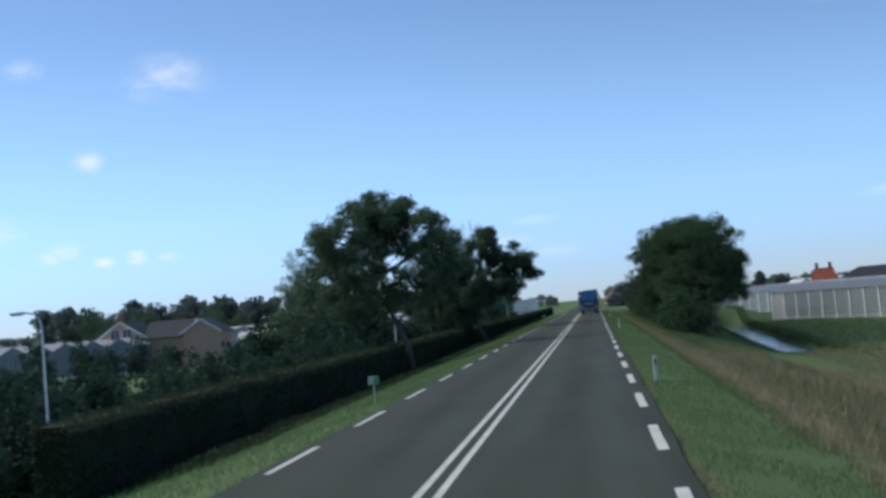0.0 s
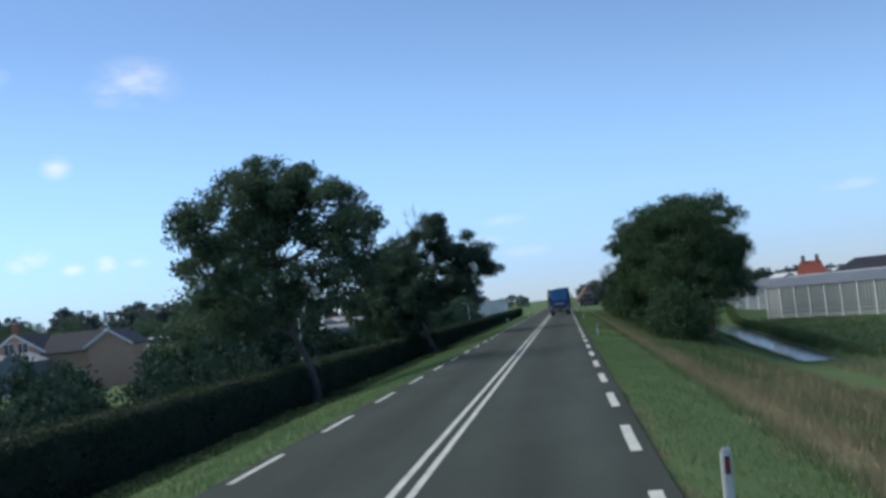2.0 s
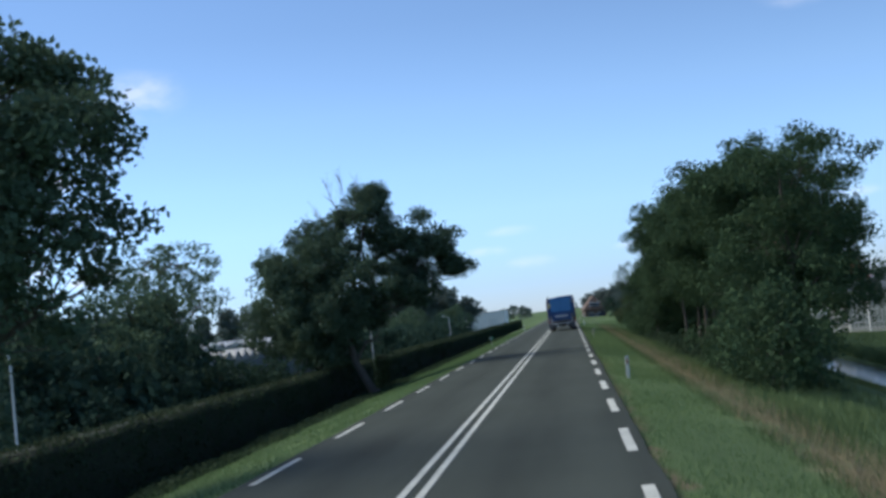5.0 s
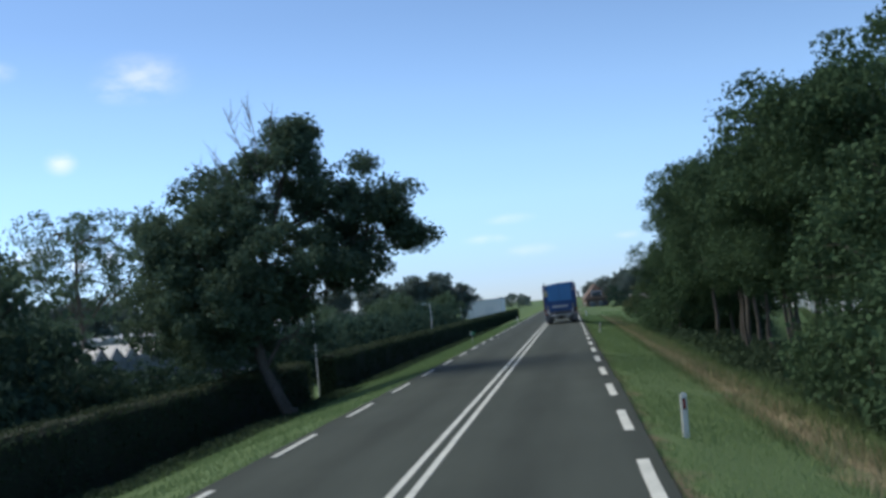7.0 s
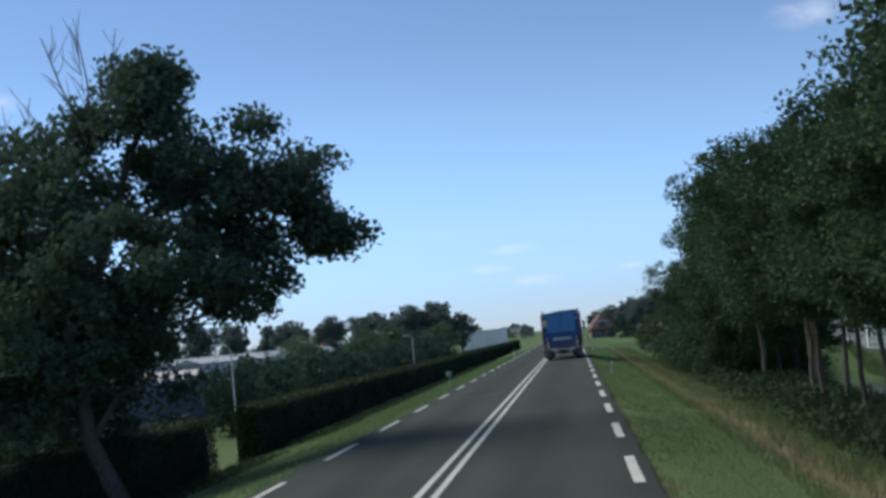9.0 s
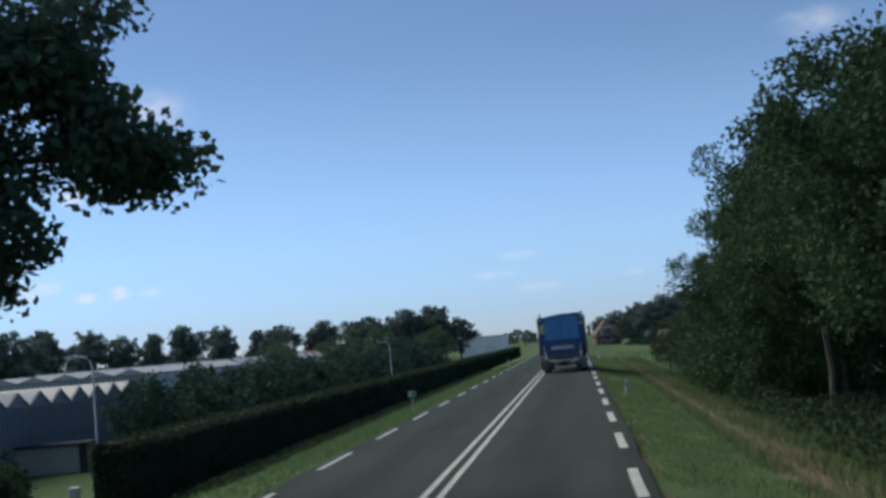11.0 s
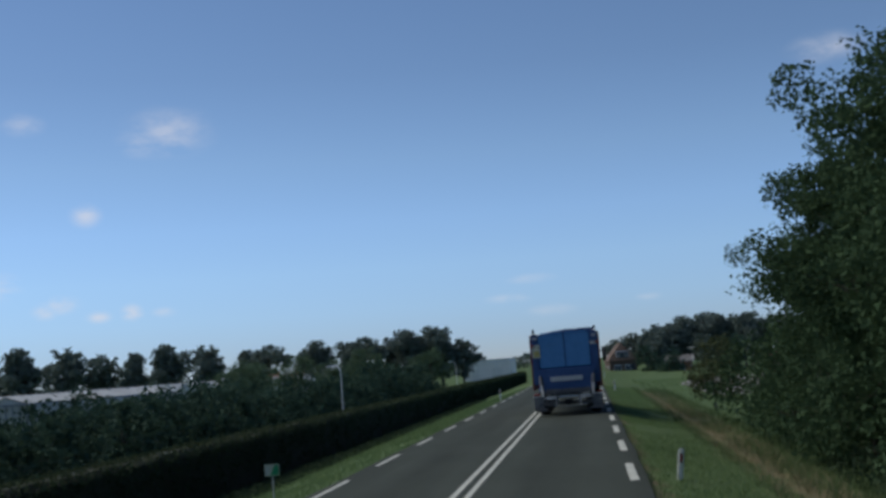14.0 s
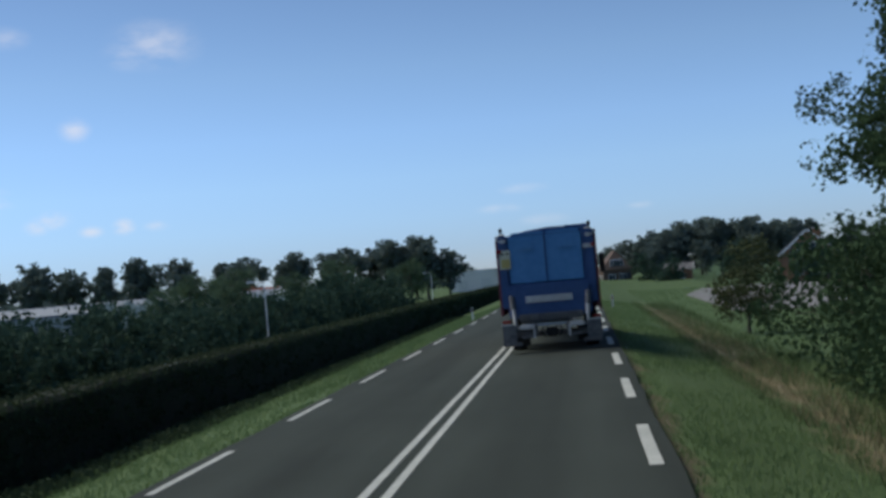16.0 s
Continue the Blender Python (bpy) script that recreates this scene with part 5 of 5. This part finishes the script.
def shed(m):
    ob = thing("shed", m, "low beige shed with a flat dark roof before a greenhouse", "shed")
    body = part("wall", box((2.3, 1.7, 2.0), (0, 0.85, 0.98), 0.01), M["beige"], ob)
    for k in range(11):
        part("board", box((0.19, 0.03, 1.9), (-1.04 + 0.208 * k, -0.012, 1.0), 0.006), M["beige"], body)
    part("roof", box((2.75, 2.1, 0.14), (0.12, 0.8, 2.08), 0.02), M["tile_dark"], ob, "flat dark felt roof")
    part("corner_post", box((0.22, 0.22, 2.0), (1.28, 0.0, 1.0), 0.02), M["tile_dark"], ob, "dark corner post")
    return ob


shed(pose(-21.6, 143.2, -2.2) @ Matrix.Diagonal((1.35, 0.8, 0.62, 1)))



def warehouse():
    ob = thing("warehouse", pose(-26.5, 442.0, -2.2), "long pale flat-roofed warehouse at the end of the road", "warehouse")
    part("wall", box((13.2, 26, 5.6), (0, 13, 2.6), 0.05), M["shed"], ob)
    for k in range(22):
        part("wall_panel", box((0.57, 0.05, 5.2), (-6.3 + 0.6 * k, -0.03, 2.7), 0.01), M["shed"], ob)
    part("roof_edge", box((13.6, 26.4, 0.35), (0, 13, 5.5), 0.05), M["plaster"], ob, "pale roof edge")
    for x in (-3.6, 2.8):
        d = part("roller_door", box((2.8, 0.06, 3.2), (x, -0.08, 1.5), 0.01), M["plaster"], ob, "pale roller door")
        for k in range(8):
            part("slat", box((2.7, 0.02, 0.3), (x, -0.12, 0.2 + 0.38 * k), 0.005), M["plaster"], d)
    return ob


warehouse()


def gate_post(m):
    ob = thing("gate_post", m, "short pale concrete gate post beside the driveway", "gate post")
    post = part("post", box((0.28, 0.28, 0.86), (0, 0, 0.43), 0.03), M["plaster"], ob)
    part("cap", box((0.34, 0.34, 0.06), (0, 0, 0.89), 0.02), M["plaster"], post)
    return ob


gate_post(pose(-13.25, 127.4, -2.2))


def bollard(m):
    ob = thing("bollard", m, "short dark wooden post at the corner of the yard", "bollard")
    post = part("post", rod((0, 0, -0.2), (0, 0, 0.55), 0.085, 0.075, 12), M["bark"], ob)
    part("cap", rod((0, 0, 0.55), (0, 0, 0.60), 0.09, 0.06, 12), M["bark"], post)
    return ob


bollard(pose(9.55, 189.5, -0.85, 0, 3, 0))


def paved_drive(name, label, pts, z, mat, thick=0.09):
    bm = bmesh.new()
    f = bm.faces.new([bm.verts.new((x, y, z)) for x, y in pts])
    r = bmesh.ops.extrude_face_region(bm, geom=[f])
    bmesh.ops.translate(bm, vec=(0, 0, thick), verts=[v for v in r["geom"] if isinstance(v, bmesh.types.BMVert)])
    bmesh.ops.recalc_face_normals(bm, faces=bm.faces)
    return tagged(part(name, bm, mat), label, "pavement", kind="structure")


paved_drive("pavement_side", "pale paved yard beside the lawn", [(9.6, 186), (13.5, 184), (22, 190), (20, 232), (12.5, 232), (9.9, 218)], -1.0, M["paving"], 0.20)
paved_drive("pavement_drive", "short paved driveway through the hedge", [(-22.8, 117.9), (-10.0, 118.0), (-10.0, 121.6), (-22.8, 121.4)], -2.22, M["paving_shaded"], 0.16)


# ---- the lorry on the road ahead ----
def lorry(m):
    ob = thing("refuse_lorry", m, "dirty blue refuse lorry with red sides and rear bin lift", "lorry")
    # hopper: rounded top, blue
    prof = [(-1.10, 1.22), (-1.10, 2.90), (-0.95, 2.98), (-0.5, 3.05), (0.1, 3.10), (0.6, 3.09), (0.62, 3.13), (1.10, 3.09), (1.10, 1.22)]
    bm = bmesh.new()
    f = bm.faces.new([bm.verts.new((x, 0, z)) for x, z in prof])
    r = bmesh.ops.extrude_face_region(bm, geom=[f])
    bmesh.ops.translate(bm, vec=(0, 1.7, 0), verts=[v for v in r["geom"] if isinstance(v, bmesh.types.BMVert)])
    bmesh.ops.recalc_face_normals(bm, faces=bm.faces)
    hopper = part("hopper", bm, M["blue_dark"], ob, "dark blue hopper with an arched top")
    for s in (-1, 1):
        d = part("rear_door", box((0.92, 0.05, 1.20), (s * 0.465 - 0.02, -0.03, 2.36), 0.02), M["blue"], hopper, "bright blue rear door")
        part("hinge_plate", box((0.34, 0.03, 0.20), (s * 0.5, -0.065, 2.72), 0.012), M["blue"], d)
        part("hinge_pin", rod((s * 0.5 - 0.17, -0.085, 2.60), (s * 0.5 + 0.17, -0.085, 2.60), 0.016, sides=8), M["blue"], d)
        part("top_strip", box((0.84, 0.03, 0.07), (s * 0.44, -0.018, 3.01), 0.012), M["blue"], hopper)
        part("corner_lamp", box((0.16, 0.05, 0.09), (s * 1.08, -0.07, 2.86), 0.02), M["dirty_white"], ob, "pale corner lamp")
        part("side_wall", box((0.08, 1.75, 2.05), (s * 1.235, 0.86, 1.98), 0.03), M["truck_red"], ob, "red side edge")
        part("corner_post", box((0.22, 0.10, 1.86), (s * 1.10, -0.02, 2.08), 0.03), M["blue_dark"], ob, "dark blue corner post")
        part("reflector_plate", box((0.26, 0.015, 0.10), (s * 1.06, -0.08, 2.58), 0.004), M["dirty_white"], ob, "white reflector plate")
        part("warning_lamp", box((0.12, 0.05, 0.09), (s * 1.19, -0.10, 2.60), 0.015), M["lens_red"], ob, "red warning lamp")
        part("tail_lamp", box((0.20, 0.06, 0.10), (s * 1.14, -0.12, 0.80), 0.015), M["lens_red"], ob, "red tail lamp")
        stem = part("beacon_stem", rod((s * 1.12, 0.05, 3.0), (s * 1.12, 0.05, 3.12), 0.022, sides=8), M["black"], ob)
        part("beacon", rod((s * 1.12, 0.05, 3.10), (s * 1.12, 0.05, 3.20), 0.05, 0.04, 12), M["black"], stem, "unlit dark beacon")
        v, f = tube([(s * 1.14, -0.02, 2.82), (s * 1.24, -0.04, 2.92), (s * 1.16, -0.04, 3.02), (s * 1.02, -0.02, 3.03)], [0.025] * 4, 6)
        tagged(piece("work_lamp_bracket", mesh_of("work_lamp_bracket", v, f, [M["dirty_white"]]), ob), "pale bent bracket")
        # rams, plates and steps
        part("lift_ram", rod((s * 0.95, -0.16, 1.38), (s * 0.90, -0.34, 0.62), 0.048, 0.048, 10), M["dirty_white"], ob, "white hydraulic ram")
        part("ram_sleeve", rod((s * 0.96, -0.14, 1.46), (s * 0.94, -0.22, 1.12), 0.07, 0.07, 10), M["dirty_steel"], ob)
        st = part("side_plate", box((0.36, 0.05, 0.50), (s * 1.06, -0.40, 0.52), 0.03), M["dirty_steel"], ob, "scuffed grey steel side plate")
        part("plate_rim", box((0.38, 0.03, 0.04), (s * 1.06, -0.43, 0.75), 0.01), M["dirty_white"], st)
        ft = part("footboard", box((0.46, 0.40, 0.05), (s * 1.0, -0.36, 0.24), 0.012), M["dirty_steel"], ob, "steel footboard")
        for k in range(4):
            part("tread_bar", box((0.44, 0.03, 0.02), (s * 1.0, -0.52 + 0.1 * k, 0.275)), M["dirty_steel"], ft)
        part("step_bracket", box((0.05, 0.30, 0.42), (s * 1.2, -0.22, 0.50), 0.01), M["dirty_steel"], ob)
        part("mud_flap", box((0.5, 0.02, 0.5), (s * 0.86, 0.55, 0.42), 0.0), M["rubber"], ob, "black mud flap")
        arm = part("lift_arm", box((0.08, 0.34, 0.30), (s * 0.40, -0.32, 0.58), 0.02), M["dirty_steel"], ob)
        part("arm_end", box((0.40, 0.10, 0.10), (s * 0.62, -0.48, 0.66), 0.02), M["dirty_white"], arm, "worn white arm end")
        part("arm_foot", box((0.36, 0.08, 0.07), (s * 0.58, -0.48, 0.42), 0.02), M["dirty_steel"], arm)
        part("arm_link", box((0.05, 0.05, 0.30), (s * 0.44, -0.50, 0.52), 0.01), M["dirty_white"], arm)
    prof = [(-1.0, 2.97), (-0.5, 3.09), (0.1, 3.15), (0.6, 3.14), (1.0, 3.08)]
    bm = bmesh.new()
    f = bm.faces.new([bm.verts.new((x, 0.25, z)) for x, z in prof + [(1.0, 2.9), (-1.0, 2.9)]])
    r = bmesh.ops.extrude_face_region(bm, geom=[f])
    bmesh.ops.translate(bm, vec=(0, 1.4, 0), verts=[v for v in r["geom"] if isinstance(v, bmesh.types.BMVert)])
    bmesh.ops.recalc_face_normals(bm, faces=bm.faces)
    part("roof_cap", bm, M["dirty_white"], hopper, "pale grey curved roof cap")
    part("roof_hatch", box((0.62, 0.30, 0.05), (0.82, 0.2, 3.12), 0.01), M["blue_dark"], hopper)
    part("door_seam", box((0.03, 0.03, 1.18), (-0.02, -0.055, 2.36)), M["blue_dark"], hopper, "dark gap between the doors")
    part("tailgate", box((2.10, 0.30, 0.84), (0, -0.02, 1.30), 0.05), M["blue_dark"], ob, "dark blue tailgate")
    bar = part("marker_board", box((1.18, 0.02, 0.17), (-0.02, -0.185, 1.34), 0.004), M["dirty_white"], ob, "dirty white marker board")
    for s in (-1, 1):
        part("marker_lamp", box((0.06, 0.02, 0.05), (-0.02 + s * 0.48, -0.20, 1.34), 0.006), M["post_white"], bar)
    note = part("notice", box((0.28, 0.012, 0.46), (-1.05, -0.085, 2.38), 0.003), M["sticker"], ob, "pale yellow notice")
    part("yellow_field", box((0.22, 0.004, 0.22), (-1.04, -0.093, 2.29), 0.001), M["sticker_yellow"], note, "faded yellow panel")
    for x in (-1.12, -0.98):
        part("text_bar", box((0.07, 0.004, 0.045), (x, -0.094, 2.53)), M["black"], note)
    comb = part("bin_comb", box((1.60, 0.10, 0.16), (0, -0.30, 0.90), 0.015), M["dirty_steel"], ob, "worn steel bin comb")
    for k in range(16):
        part("comb_tooth", box((0.045, 0.10, 0.18), (-0.72 + 0.096 * k, -0.37, 0.84), 0.008), M["dirty_steel"], comb)
    part("comb_rail", box((1.56, 0.08, 0.07), (0, -0.36, 0.70), 0.015), M["dirty_white"], ob)
    part("tow_coupling", box((0.26, 0.26, 0.22), (0, -0.24, 0.50), 0.03), M["rubber"], ob)
    for s in (-1, 1):
        for k in range(2):
            v, f = tube([(s * (0.06 + 0.1 * k), -0.30, 0.74), (s * (0.16 + 0.1 * k), -0.44, 0.54), (s * (0.05 + 0.12 * k), -0.38, 0.38)], [0.022] * 3, 6)
            tagged(piece("hose", mesh_of("hose", v, f, [M["rubber"]]), ob), "black rubber hose")
    part("bumper", box((2.30, 0.12, 0.14), (0, 0.02, 0.46), 0.02), M["dirty_steel"], ob)
    # compactor body, chassis, cab
    bm = box((2.40, 5.2, 2.1), (0, 4.3, 1.98), 0.08)
    body = part("body", bm, M["truck_red"], ob, "red compactor body")
    for s in (-1, 1):
        for k in range(6):
            part("body_rib", box((0.05, 0.10, 1.9), (s * 1.215, 2.2 + 0.85 * k, 1.95), 0.01), M["truck_red"], body)
        part("mirror", box((0.16, 0.10, 0.62), (s * 1.44, 7.9, 2.15), 0.03), M["black"], ob, "black wing mirror")
        part("mirror_arm", rod((s * 1.15, 7.9, 2.30), (s * 1.42, 7.9, 2.30), 0.018, sides=8), M["black"], ob)
    part("chassis", box((0.9, 8.6, 0.26), (0, 4.3, 0.78), 0.02), M["rubber"], ob, "dark steel chassis")
    cab = part("cab", box((2.36, 1.9, 2.1), (0, 8.0, 1.72), 0.10), M["truck_red"], ob, "red driver's cab")
    part("windscreen", box((2.1, 0.03, 0.9), (0, 8.96, 2.15), 0.01), M["window"], cab)
    for y in (1.5, 2.8, 7.7):
        for s in (-1, 1):
            w = part("wheel", rod((s * 0.78, y, 0.49), (s * 1.14, y, 0.49), 0.30, 0.30, 24), M["dirty_steel"], ob, "dirty steel wheel")
            bm = bmesh.new()
            bmesh.ops.create_cone(bm, cap_ends=False, segments=28, radius1=0.49, radius2=0.49, depth=0.34)
            bmesh.ops.create_cone(bm, cap_ends=False, segments=28, radius1=0.29, radius2=0.29, depth=0.34)
            bmesh.ops.bridge_loops(bm, edges=[q for q in bm.edges if q.is_boundary and q.verts[0].co.z > 0])
            bmesh.ops.bridge_loops(bm, edges=[q for q in bm.edges if q.is_boundary and q.verts[0].co.z < 0])
            bmesh.ops.transform(bm, matrix=pose(s * 0.96, y, 0.49, 0, 90, 0), verts=bm.verts)
            part("tyre", bm, M["rubber"], w, "black tyre")
    return ob


lorry(pose(1.33, 156.3, 0.0, 0, 0, -0.5))
